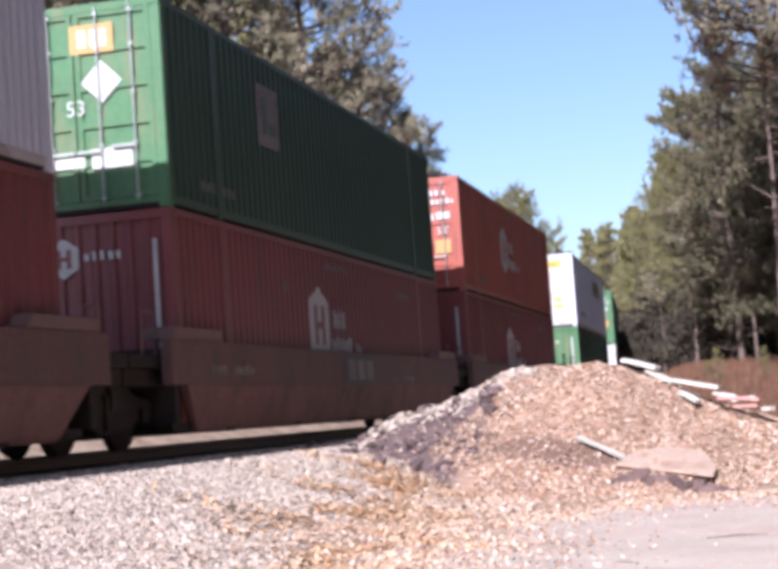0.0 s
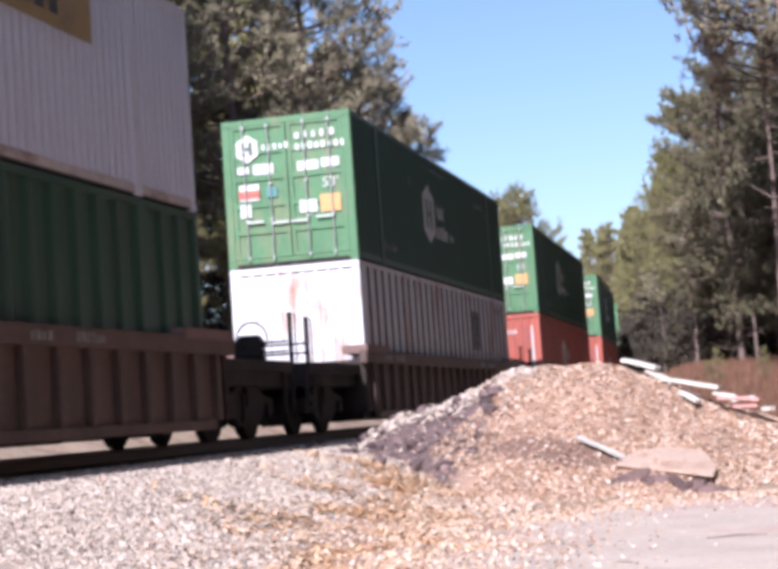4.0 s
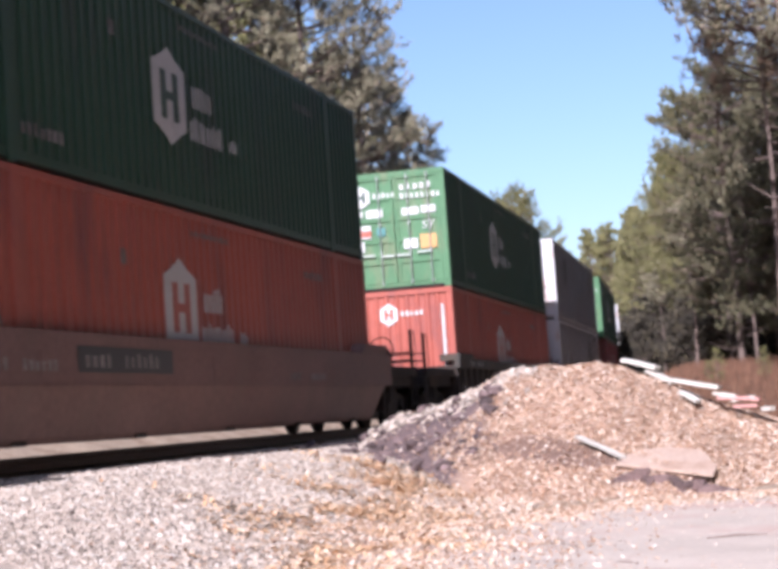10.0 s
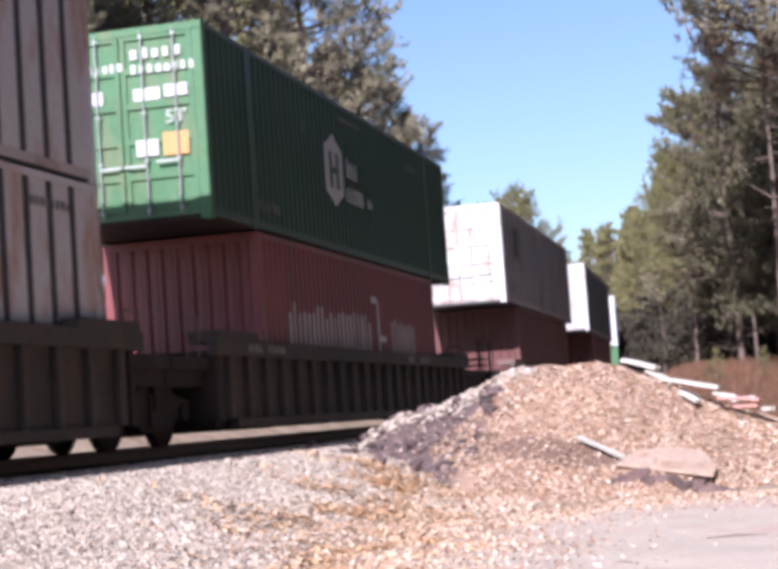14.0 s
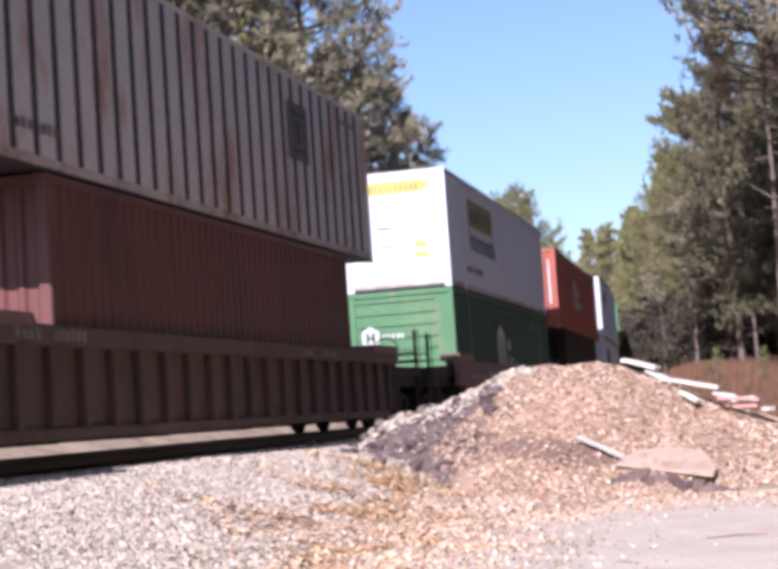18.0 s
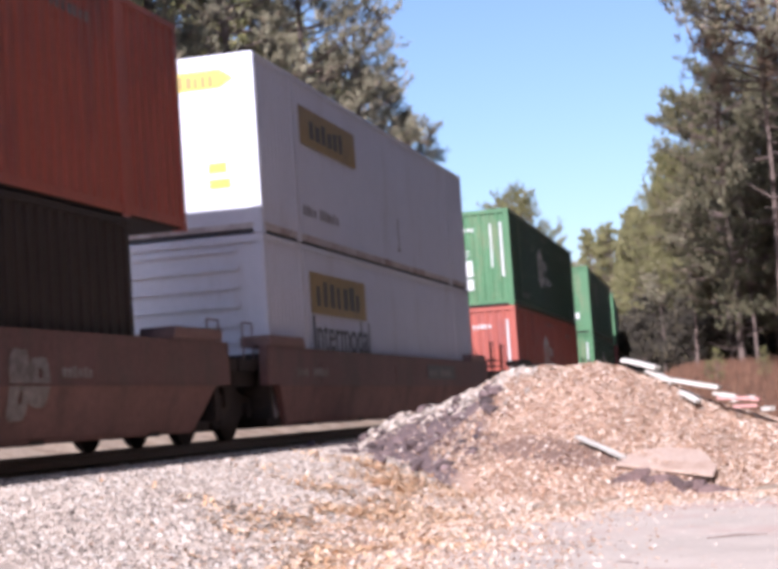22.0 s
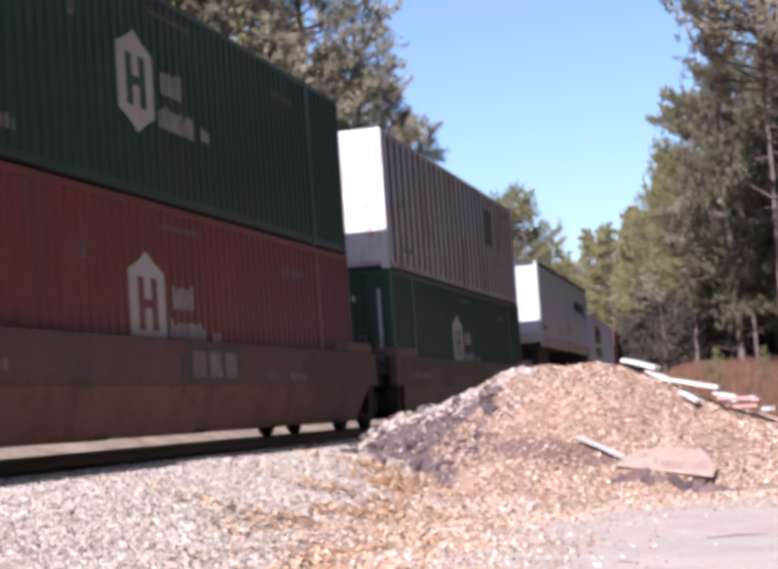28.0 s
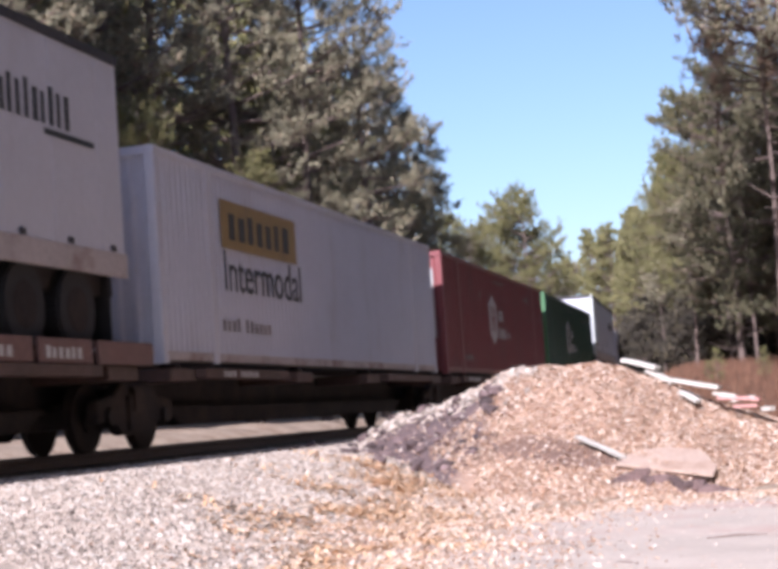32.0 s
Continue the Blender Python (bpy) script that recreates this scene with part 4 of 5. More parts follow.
def container(length, height, paint, label, skin="flute", front="flutes", side_logo=None, end_logo=True, logo_at=-1.43, seed=0, number=True):
    rnd = random.Random(seed)
    c = tagged(new("shipping_container"), label, "shipping container", "containers on the train")
    hl, hw = length / 2, CW / 2
    trim = paint
    low_trim = RAIL_GRIME if paint in (WHITE, RUSTY_WHITE) else trim
    # floor, roof and frame
    slab("floor", STEEL if paint not in (WHITE, RUSTY_WHITE) else GREY_POST, c, -hw + 0.03, hw - 0.03, -hl + 0.03, hl - 0.03, 0.02, 0.14)
    slab("roof", paint, c, -hw + 0.02, hw - 0.02, -hl + 0.02, hl - 0.02, height - 0.06, height - 0.012)
    for sx in (-1, 1):
        x0, x1 = sorted((sx * hw, sx * (hw - 0.07)))
        slab("bottom_rail", low_trim, c, x0 - sx * 0.012, x1 - sx * 0.012, -hl + 0.15, hl - 0.15, 0.05, 0.17, bevel=0.008)
        slab("top_rail", trim, c, x0, x1, -hl + 0.12, hl - 0.12, height - 0.10, height - 0.004, bevel=0.008)
    for sy in (-1, 1):
        # green boxes: sunlight on the end frame is put into its colour
        fore = GREEN_SUNLIT if sy < 0 and paint is GREEN and seed != 40 else trim
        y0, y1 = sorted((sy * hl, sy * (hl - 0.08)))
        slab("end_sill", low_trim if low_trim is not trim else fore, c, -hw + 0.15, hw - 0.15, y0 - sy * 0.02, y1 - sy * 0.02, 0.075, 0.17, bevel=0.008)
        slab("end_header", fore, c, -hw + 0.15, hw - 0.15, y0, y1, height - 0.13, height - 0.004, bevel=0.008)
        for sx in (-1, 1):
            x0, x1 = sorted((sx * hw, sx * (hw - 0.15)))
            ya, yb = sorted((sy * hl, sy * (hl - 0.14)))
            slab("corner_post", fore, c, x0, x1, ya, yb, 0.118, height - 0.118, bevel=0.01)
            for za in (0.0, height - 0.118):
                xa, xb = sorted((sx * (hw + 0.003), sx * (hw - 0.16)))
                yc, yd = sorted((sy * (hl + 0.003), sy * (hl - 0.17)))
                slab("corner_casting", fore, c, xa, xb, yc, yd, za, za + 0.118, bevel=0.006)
    # sides
    z0, z1 = 0.165, height - 0.095
    marks = [-hl + 0.14, hl - 0.14]
    if length > 13 and skin != "panel":
        for y in (-6.096, 6.096):
            for sx in (-1, 1):
                x0, x1 = sorted((sx * (hw + 0.002), sx * (hw - 0.06)))
                slab("stacking_post", trim, c, x0, x1, y - 0.11, y + 0.11, 0.012, height - 0.004, bevel=0.008)
        marks = [-hl + 0.14, -6.206, -5.986, 5.986, 6.206, hl - 0.14]
    for sx in (-1, 1):
        if skin == "panel":
            n = round((length - 0.3) / 0.575)
            wdt = (length - 0.28) / n
            slab("side_panel", paint, c, *sorted((sx * (hw - 0.022), sx * (hw - 0.06))), -hl + 0.14, hl - 0.14, z0, z1)
            post = None
            for i in range(1, n):
                y = -hl + 0.14 + wdt * i
                if post is None:
                    bm = bmesh.new()
                    box(bm, *sorted((sx * (hw - 0.001), sx * (hw - 0.03))), -0.055, 0.055, z0, z1)
                    post = part("side_post", bm, GREY_POST, c, bevel=0.006)
                    post.matrix_basis = pose(0, y, 0)
                else:
                    again(post, c, pose(0, y, 0))
        else:
            pitch, depth, flat = {"flute": (0.26, 0.024, 0.5), "fine": (0.2, 0.036, 0.5), "deep": (0.60, 0.05, 0.42)}[skin]
            for a, b in zip(marks[::2], marks[1::2]):
                wave("side_panel", a, b, z0, z1, pitch, depth, flat, paint, c, "x", sx * (hw - 0.008), sx)
    # ends
    wave("rear_wall", -hw + 0.15, hw - 0.15, z0, z1 - 0.03, 0.28, 0.03, 0.5, paint, c, "y", hl - 0.02, 1)
    fy = -hl + 0.022
    # same sunlit green for the end wall; box 40's end stands in shade
    end_coat = GREEN_SUNLIT if paint is GREEN and seed != 40 else paint
    if front == "flutes":
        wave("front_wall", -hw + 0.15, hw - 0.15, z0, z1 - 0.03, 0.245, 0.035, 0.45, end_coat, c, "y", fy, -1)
    elif front == "ribs":
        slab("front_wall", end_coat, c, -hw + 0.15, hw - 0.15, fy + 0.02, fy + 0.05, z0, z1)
        n = 9
        for i in range(n):
            z = z0 + 0.16 + (z1 - z0 - 0.3) * i / (n - 1)
            slab("rib", end_coat, c, -hw + 0.18, hw - 0.45, fy - 0.018, fy + 0.022, z - 0.045, z + 0.045, bevel=0.016)
    elif front == "seams":
        slab("backing", GREY_POST, c, -hw + 0.15, hw - 0.15, fy + 0.03, fy + 0.06, z0, z1)
        for i in range(5):
            a = -hw + 0.15 + 0.4583 * i
            slab("front_panel", RUSTY_WHITE, c, a + 0.012, a + 0.446, fy - 0.004, fy + 0.032, z0 + 0.005, z1 - 0.005, bevel=0.008)
    elif front == "plain":
        slab("front_wall", paint, c, -hw + 0.15, hw - 0.15, fy, fy + 0.04, z0, z1)
    else:
        for sx in (-1, 1):
            a, b = sorted((sx * 0.012, sx * (hw - 0.155)))
            rows = 5
            hh = (z1 - z0 - 0.03) / rows
            zs = [z0 + 0.01]
            for i in range(1, rows):
                zs += [z0 + 0.01 + hh * i - 0.055, z0 + 0.01 + hh * i + 0.055]
            zs.append(z1 - 0.02)
            zs = [zs[0], zs[0] + 0.07] + zs[1:-1] + [zs[-1] - 0.07, zs[-1]]
            xs = [a, a + 0.08, b - 0.08, b]
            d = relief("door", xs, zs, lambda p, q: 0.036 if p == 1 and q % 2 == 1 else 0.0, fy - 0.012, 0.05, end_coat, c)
            for k in (0.30, 0.74):
                x = sx * (hw - 0.155) * k + sx * 0.02
                bm = bmesh.new()
                rod(bm, (x, fy - 0.045, z0 - 0.05), (x, fy - 0.045, z1 + 0.03), 0.016, 8)
                for z in (z0 + 0.02, z0 + 0.75, z0 + 1.45, z0 + 2.1, z1 - 0.06):
                    box(bm, x - 0.03, x + 0.03, fy - 0.058, fy - 0.008, z - 0.018, z + 0.018)
                part("lock_rod", bm, ROD if paint is not RUSTY_WHITE else RUSTY_WHITE, d, "galvanised lock rod")
                bm = bmesh.new()
                box(bm, min(x, x - sx * 0.34), max(x, x - sx * 0.34), fy - 0.075, fy - 0.055, z0 + 0.62 + 0.1 * k, z0 + 0.66 + 0.1 * k)
                part("door_handle", bm, ROD, d)

    def on_side(y, z, lift):
        return Matrix.Translation((hw - 0.006 + lift, y, z)) @ SIDE

    def on_front(x, z, lift=0.0):
        return Matrix.Translation((x, fy - 0.006 - lift - (0.012 if front in ("doors", "ribs") else 0), z)) @ FRONT

    # markings
    if side_logo == "hexagon":
        hexagon_logo(c, logo_at, height * 0.53, 1.36, on_side, rnd, paint)
        bars(word(-5.85, 0.0, 0.17, (0.12,) * 7, rnd), DECAL_GREY, c, on_side(0.0, 0.36, 0.003))
        bars(word(-0.95, 0.0, 0.09, (0.1,) * 12, rnd), DECAL_GREY, c, on_side(0.0, 2.56, 0.003))
        bars(word(4.2, 0.0, 0.15, (0.12,) * 7, rnd), DECAL_GREY, c, on_side(0.0, 2.3, 0.003))
        bars([(-0.36, -0.2, 0.0, 0.2)], DECAL_GREY, c, on_side(-3.0, 2.0, 0.003), "mark")
    elif side_logo == "bar_words":
        bars(word(-4.7, 0.0, 0.72, (0.15,) * 20, rnd, 0.75) + word(2.1, 0.0, 0.72, (0.15,) * 8, rnd, 0.7), DECAL, c, on_side(0.0, 1.15, 0.003))
        bars([(1.0, 1.14, -0.2, 1.0), (0.6, 1.0, 0.95, 1.08), (1.14, 1.6, 0.2, 0.32)], DECAL, c, on_side(0.0, 1.15, 0.003))
    elif side_logo == "square":
        plate([(-0.56, -0.5), (0.56, -0.5), (0.56, 0.5), (-0.56, 0.5)], EMBLEM_GREY, c, on_side(logo_at, height * 0.66, 0.003))
        bars([(-0.4, 0.4, 0.28, 0.36), (-0.4, 0.4, -0.36, -0.28), (-0.12, 0.12, -0.2, 0.2)], GREY_POST, c, on_side(logo_at, height * 0.66, 0.008), "logo_bar")
        bars(word(-6.9, 0.0, 0.14, (0.12,) * 8, rnd), DECAL_GREY, c, on_side(0.0, 0.42, 0.003))
        bars(word(hl - 1.9, 0.0, 0.12, (0.1,) * 9, rnd), DECAL_GREY, c, on_side(0.0, height * 0.86, 0.003))
    elif side_logo == "yellow":
        plate([(-1.8, -0.36), (1.8, -0.36), (1.8, 0.36), (-1.8, 0.36)], DECAL_YELLOW, c, on_side(logo_at, height * 0.72, 0.003))
        bars(word(-1.45, -0.22, 0.46, (0.34,) * 7, rnd, 0.25), DECAL_DARK, c, on_side(logo_at, height * 0.72, 0.008), "logo_bar")
        writing("Intermodal", 0.86, DECAL_DARK, c, on_side(logo_at + 0.1, height * 0.47, 0.004))
        bars(word(0, 0, 0.2, (0.16,) * 4, rnd) + word(1.0, 0, 0.2, (0.16,) * 6, rnd), DECAL_GREY, c, on_side(-hl + 2.3, 0.5, 0.003))
    elif side_logo == "yellow_small":
        plate([(-1.8, -0.34), (1.8, -0.34), (1.8, 0.34), (-1.8, 0.34)], DECAL_YELLOW, c, on_side(logo_at, height * 0.72, 0.003))
        bars(word(-1.2, -0.18, 0.36, (0.3,) * 6, rnd, 0.25), DECAL_DARK, c, on_side(logo_at, height * 0.72, 0.008), "logo_bar")
        bars(word(0, 0, 0.2, (0.16,) * 4, rnd) + word(1.0, 0, 0.2, (0.16,) * 6, rnd), DECAL_GREY, c, on_side(-5.8, 0.5, 0.003))
        bars([(-0.03, 0.03, -0.35, 0.35), (-0.12, 0.12, -0.35, -0.28)], DECAL_GREY, c, on_side(1.0, 0.75, 0.003), "mark")
    elif side_logo == "label":
        plate([(-0.55, -0.5), (0.55, -0.5), (0.55, 0.5), (-0.55, 0.5)], DECAL_GREY, c, on_side(logo_at, height * 0.66, 0.003))
        bars([(-0.3, -0.1, -0.3, 0.3), (0.05, 0.35, -0.3, -0.1)], paint, c, on_side(logo_at, height * 0.66, 0.008), "logo_bar")
        bars(word(0.0, 0.0, 0.18, (0.16,) * 7, rnd), DECAL_GREY, c, on_side(-6.8, 0.36, 0.003))
    if end_logo and front in ("flutes", "ribs", "doors"):
        disc = [(0.25 * math.sin(a * math.pi / 3), 0.28 * math.cos(a * math.pi / 3)) for a in range(6)]
        zt = height * (0.80 if front != "ribs" else 0.62)
        if end_logo == "label":
            plate([(-0.32, -0.2), (0.32, -0.2), (0.32, 0.2), (-0.32, 0.2)], DECAL_ORANGE, c, on_front(0.28, height * 0.83))
            bars([(-0.2, -0.08, -0.12, 0.12), (-0.02, 0.06, -0.12, 0.12), (0.12, 0.22, -0.12, 0.12)], DECAL, c, on_front(0.28, height * 0.83, 0.006), "logo_bar")
            plate([(-0.3, 0), (0, -0.3), (0.3, 0), (0, 0.3)], DECAL, c, on_front(-0.72 if front != "doors" else 0.4, height * 0.62), "placard")
            bars([(-1.0, -0.55, 0, 0.2), (-0.45, 0.1, 0, 0.16), (0.2, 0.8, -0.04, 0.24)], DECAL, c, on_front(0, height * 0.22))
            writing("53", 0.3, DECAL, c, on_front(0.0, height * 0.5))
        else:
            lx = -0.8 if front in ("doors", "ribs") else -0.62 if end_logo == "tall" else -0.3
            plate(disc, DECAL, c, on_front(lx, zt))
            bars([(-0.11, -0.04, -0.13, 0.13), (0.04, 0.11, -0.13, 0.13), (-0.04, 0.04, -0.03, 0.03)], paint, c, on_front(lx, zt, 0.005), "logo_bar")
            bars(word(0.3, -0.05, 0.13, (0.09,) * 5, rnd), DECAL, c, on_front(lx, zt))
        if front == "flutes":
            bars([(1.0, 1.07, 0.3 * height, 0.86 * height)], DECAL, c, on_front(0, 0))
            if end_logo == "tall":
                bars([(0.70, 0.75, 0.40 * height, 0.85 * height)], DECAL, c, on_front(0, 0))
        if front == "flutes" and end_logo == "tall":
            writing("53'", 0.3, DECAL, c, on_front(-0.1, height * 0.55))
            bars([(-0.33, 0.12, 0.92, 1.40), (-0.33, 0.12, 0.52, 0.84)], DECAL, c, on_front(0, 0))
            plate([(-0.26, 0), (0, -0.26), (0.26, 0), (0, 0.26)], DECAL_ORANGE, c, on_front(-0.78, height * 0.62), "placard")
        if front == "doors" and end_logo != "label":
            bars(word(0.18, 2.42, 0.17, (0.13,) * 5, rnd) + word(0.18, 2.20, 0.15, (0.10,) * 8, rnd), DECAL, c, on_front(0, 0))
            bars([(-1.02, -0.78, 1.83, 1.98), (-0.7, -0.28, 1.80, 2.0), (0.2, 0.62, 1.80, 1.98), (0.68, 1.04, 1.82, 2.0)], DECAL, c, on_front(0, 0))
            bars([(-1.0, -0.6, 1.30, 1.62), (-1.0, -0.78, 0.98, 1.24)], DECAL, c, on_front(0, 0))
            writing("53'", 0.28, DECAL, c, on_front(0.84, 1.52))
            bars([(0.2, 0.55, 0.98, 1.22)], DECAL, c, on_front(0, 0))
            bars([(0.62, 1.02, 0.96, 1.30)], DECAL_ORANGE, c, on_front(0, 0), "label")
            if seed % 3 == 1:
                bars([(-0.46, -0.24, 1.34, 1.54)], DECAL_BLUE, c, on_front(0, 0), "label")
                bars([(-1.02, -0.6, 1.34, 1.5)], DECAL_RED, c, on_front(0, 0.0, 0.004), "label")
    if end_logo == "yellow":
        plate([(-1.05, 2.34), (0.72, 2.36), (0.95, 2.50), (0.72, 2.66), (-1.05, 2.66)], DECAL_YELLOW_LIT, c, on_front(0, 0), "banner")
        bars(word(-0.72, 2.40, 0.2, (0.09,) * 11, rnd, 0.4), DECAL_YELLOW, c, on_front(0, 0, 0.006), "logo_bar")
        bars([(-0.5, -0.1, 1.5, 1.54), (-0.45, -0.12, 1.05, 1.08)], GREY_POST, c, on_front(0, 0), "label")
        bars([(0.45, 0.75, 1.0, 1.16), (0.45, 0.8, 0.75, 0.9)], DECAL_YELLOW_LIT, c, on_front(0, 0), "label")
    if end_logo in ("rust", "emblem"):
        bars(word(-0.25, 2.38, 0.24, (0.14, 0.16, 0.14), rnd), BROWN if end_logo == "rust" else DECAL_ORANGE, c, on_front(-0.05 if end_logo == "rust" else -0.55, 0, 0.012))
    return c


# ------------------------------------------------------------------ railcars
def truck(parent, y, spins, mid):
    """Two-axle truck: side frames, bolster and wheelsets."""
    for sx in (-1, 1):
        x0, x1 = sorted((sx * 0.93, sx * 1.08))
        bm = bmesh.new()
        prism(bm, [(y - 1.18, 0.36), (y - 0.72, 0.36), (y - 0.45, 0.20), (y + 0.45, 0.20), (y + 0.72, 0.36), (y + 1.18, 0.36), (y + 1.2, 0.62), (y + 0.7, 0.70), (y + 0.4, 0.86),
                   (y - 0.4, 0.86), (y - 0.7, 0.70), (y - 1.2, 0.62)], "x", x0, x1)
        part("side_frame", bm, STEEL, parent, bevel=0.02)
        for dy in (-0.86, 0.86):
            bm = bmesh.new()
            rod(bm, (sx * 1.0, y + dy, 0.44), (sx * 1.14, y + dy, 0.44), 0.11, 10)
            part("bearing_cap", bm, STEEL, parent)
    for sx in (-1, 1):
        slab("spring_nest", STEEL, parent, *sorted((sx * 0.86, sx * 1.12)), y - 0.32, y + 0.32, 0.24, 0.72, bevel=0.03)
    # solid block added to shut out the light between the wheels
    slab("truck_light_block", STEEL, parent, -0.6, 0.6, y - 1.0, y + 1.0, 0.32, 0.62, bevel=0.02)
    slab("bolster", STEEL, parent, -1.15, 1.15, y - 0.2, y + 0.2, 0.48, 0.80, bevel=0.02)
    for dy in (-0.86, 0.86):
        bm = bmesh.new()
        rod(bm, (-1.0, 0, 0), (1.0, 0, 0), 0.075, 8)
        for sx in (-1, 1):
            rod(bm, (sx * 0.68, 0, 0), (sx * 0.715, 0, 0), 0.445, 28)
            rod(bm, (sx * 0.715, 0, 0), (sx * 0.80, 0, 0), 0.425, 28)
            rod(bm, (sx * 0.80, 0, 0), (sx * 0.83, 0, 0), 0.17, 14)
        w = part("wheelset", bm, STEEL, parent)
        w.matrix_basis = pose(0, y + dy, 0.425)
        spins.append((w, pose(0, y + dy, 0.425), mid))


def end_gear(c, sy, y_well, y_end, paint, rnd, joint):
    """Platform over the truck, with its bulkhead, boxes, rails and coupler."""
    ya, yb = sorted((sy * y_well, sy * y_end))
    slab("end_deck", STEEL, c, -1.32, 1.32, ya, yb, 1.02, 1.20, bevel=0.01)
    yk, yl = sorted((sy * (y_well - 0.02), sy * (y_well + 0.16)))
    slab("bulkhead", STEEL, c, -1.42, 1.42, yk, yl, 0.30, 1.30, bevel=0.01)
    slab("draft_sill", STEEL, c, -1.22, 1.22, ya, yb, 0.80, 1.018)
    for sx in (-1, 1):
        xa, xb = sorted((sx * 1.0, sx * 1.5))
        bm = bmesh.new()
        prism(bm, [(sy * (y_well - 1.6), 1.405), (sy * (y_well + 0.2), 1.405), (sy * (y_well + 0.2), 1.57), (sy * (y_well - 1.5), 1.57)], "x", xa, xb)
        part("corner_cap", bm, WELL_TAN if paint is not WELL_DARK else paint, c, bevel=0.012)
    if not joint:
        yc, yd = sorted((sy * y_end, sy * (y_end + 0.55)))
        bm = bmesh.new()
        box(bm, -0.12, 0.12, yc, yd, 0.72, 0.98)
        box(bm, -0.20, 0.20, *sorted((sy * (y_end + 0.28), sy * (y_end + 0.56))), 0.66, 1.04)
        part("coupler", bm, STEEL, c, bevel=0.03)
        yh = sy * (y_end - 0.12)
        for x, h in ((0.98, 0.86), (1.26, 0.76)) if sy < 0 else ():
            slab("stanchion", STEEL, c, x - 0.03, x + 0.03, yh - 0.035, yh + 0.035, 1.19, 1.2 + h)
            bm = bmesh.new()
            rod(bm, (x + 0.09, yh, 1.19), (x + 0.09, yh, 1.16 + h), 0.012, 5)
            rod(bm, (x, yh, 1.16 + h), (x + 0.09, yh, 1.16 + h), 0.012, 5)
            part("grab_iron", bm, STEEL, c)
        for z in (1.36, 1.52):
            bm = bmesh.new()
            rod(bm, (0.5, yh, z), (1.3, yh, z), 0.02, 6)
            part("handrail", bm, STEEL, c)
        bm = bmesh.new()
        rod(bm, (-1.2, yh, 1.52), (0.1, yh, 1.52), 0.018, 6)
        for x in (-1.2, -0.55):
            rod(bm, (x, yh, 1.19), (x, yh, 1.52), 0.016, 6)
        part("handrail", bm, STEEL, c)
        if sy < 0:
            bm = bmesh.new()
            prism(bm, [(0.0, 1.19), (0.5, 1.19), (0.48, 1.62), (0.40, 1.72), (0.12, 1.72), (0.02, 1.62)], "y", yh - 0.14, yh + 0.14)
            part("brake_housing", bm, STEEL, c, bevel=0.015)
            bm = bmesh.new()
            rod(bm, (-0.75, yh - 0.3, 1.34), (-0.2, yh - 0.3, 1.34), 0.14, 12)
            part("air_reservoir", bm, STEEL, c, bevel=0.01)
            bm = bmesh.new()
            n = 16
            for i in range(n):
                a, b = 2 * math.pi * i / n, 2 * math.pi * (i + 1) / n
                rod(bm, (0.36 + 0.27 * math.cos(a), yh - 0.19, 1.66 + 0.27 * math.sin(a)), (0.36 + 0.27 * math.cos(b), yh - 0.19, 1.66 + 0.27 * math.sin(b)), 0.016, 5)
            part("brake_wheel", bm, STEEL, c)
        for sx in (-1, 1):
            bm = bmesh.new()
            x = sx * 1.28
            for z in (0.45, 0.72, 1.0):
                rod(bm, (x, yh - 0.2, z), (x, yh + 0.2, z), 0.012, 5)
            box(bm, x - 0.02, x + 0.02, yh - 0.23, yh - 0.18, 0.35, 1.19)
            box(bm, x - 0.02, x + 0.02, yh + 0.18, yh + 0.23, 0.35, 1.19)
            part("ladder", bm, STEEL, c)
    else:
        bm = bmesh.new()
        box(bm, -0.42, 0.42, ya, yb, 0.78, 1.0)
        part("articulated_joint", bm, STEEL, c, bevel=0.02)
        for sx in (-1, 1):
            bm = bmesh.new()
            x = sx * 1.24
            rod(bm, (x, sy * (y_well + 0.3), 1.2), (x, sy * (y_well + 0.3), 1.75), 0.014, 5)
            rod(bm, (x, sy * (y_well + 0.75), 1.2), (x, sy * (y_well + 0.75), 1.75), 0.014, 5)
            rod(bm, (x, sy * (y_well + 0.3), 1.75), (x, sy * (y_well + 0.75), 1.75), 0.014, 5)
            part("grab_iron", bm, WELL_TAN, c)


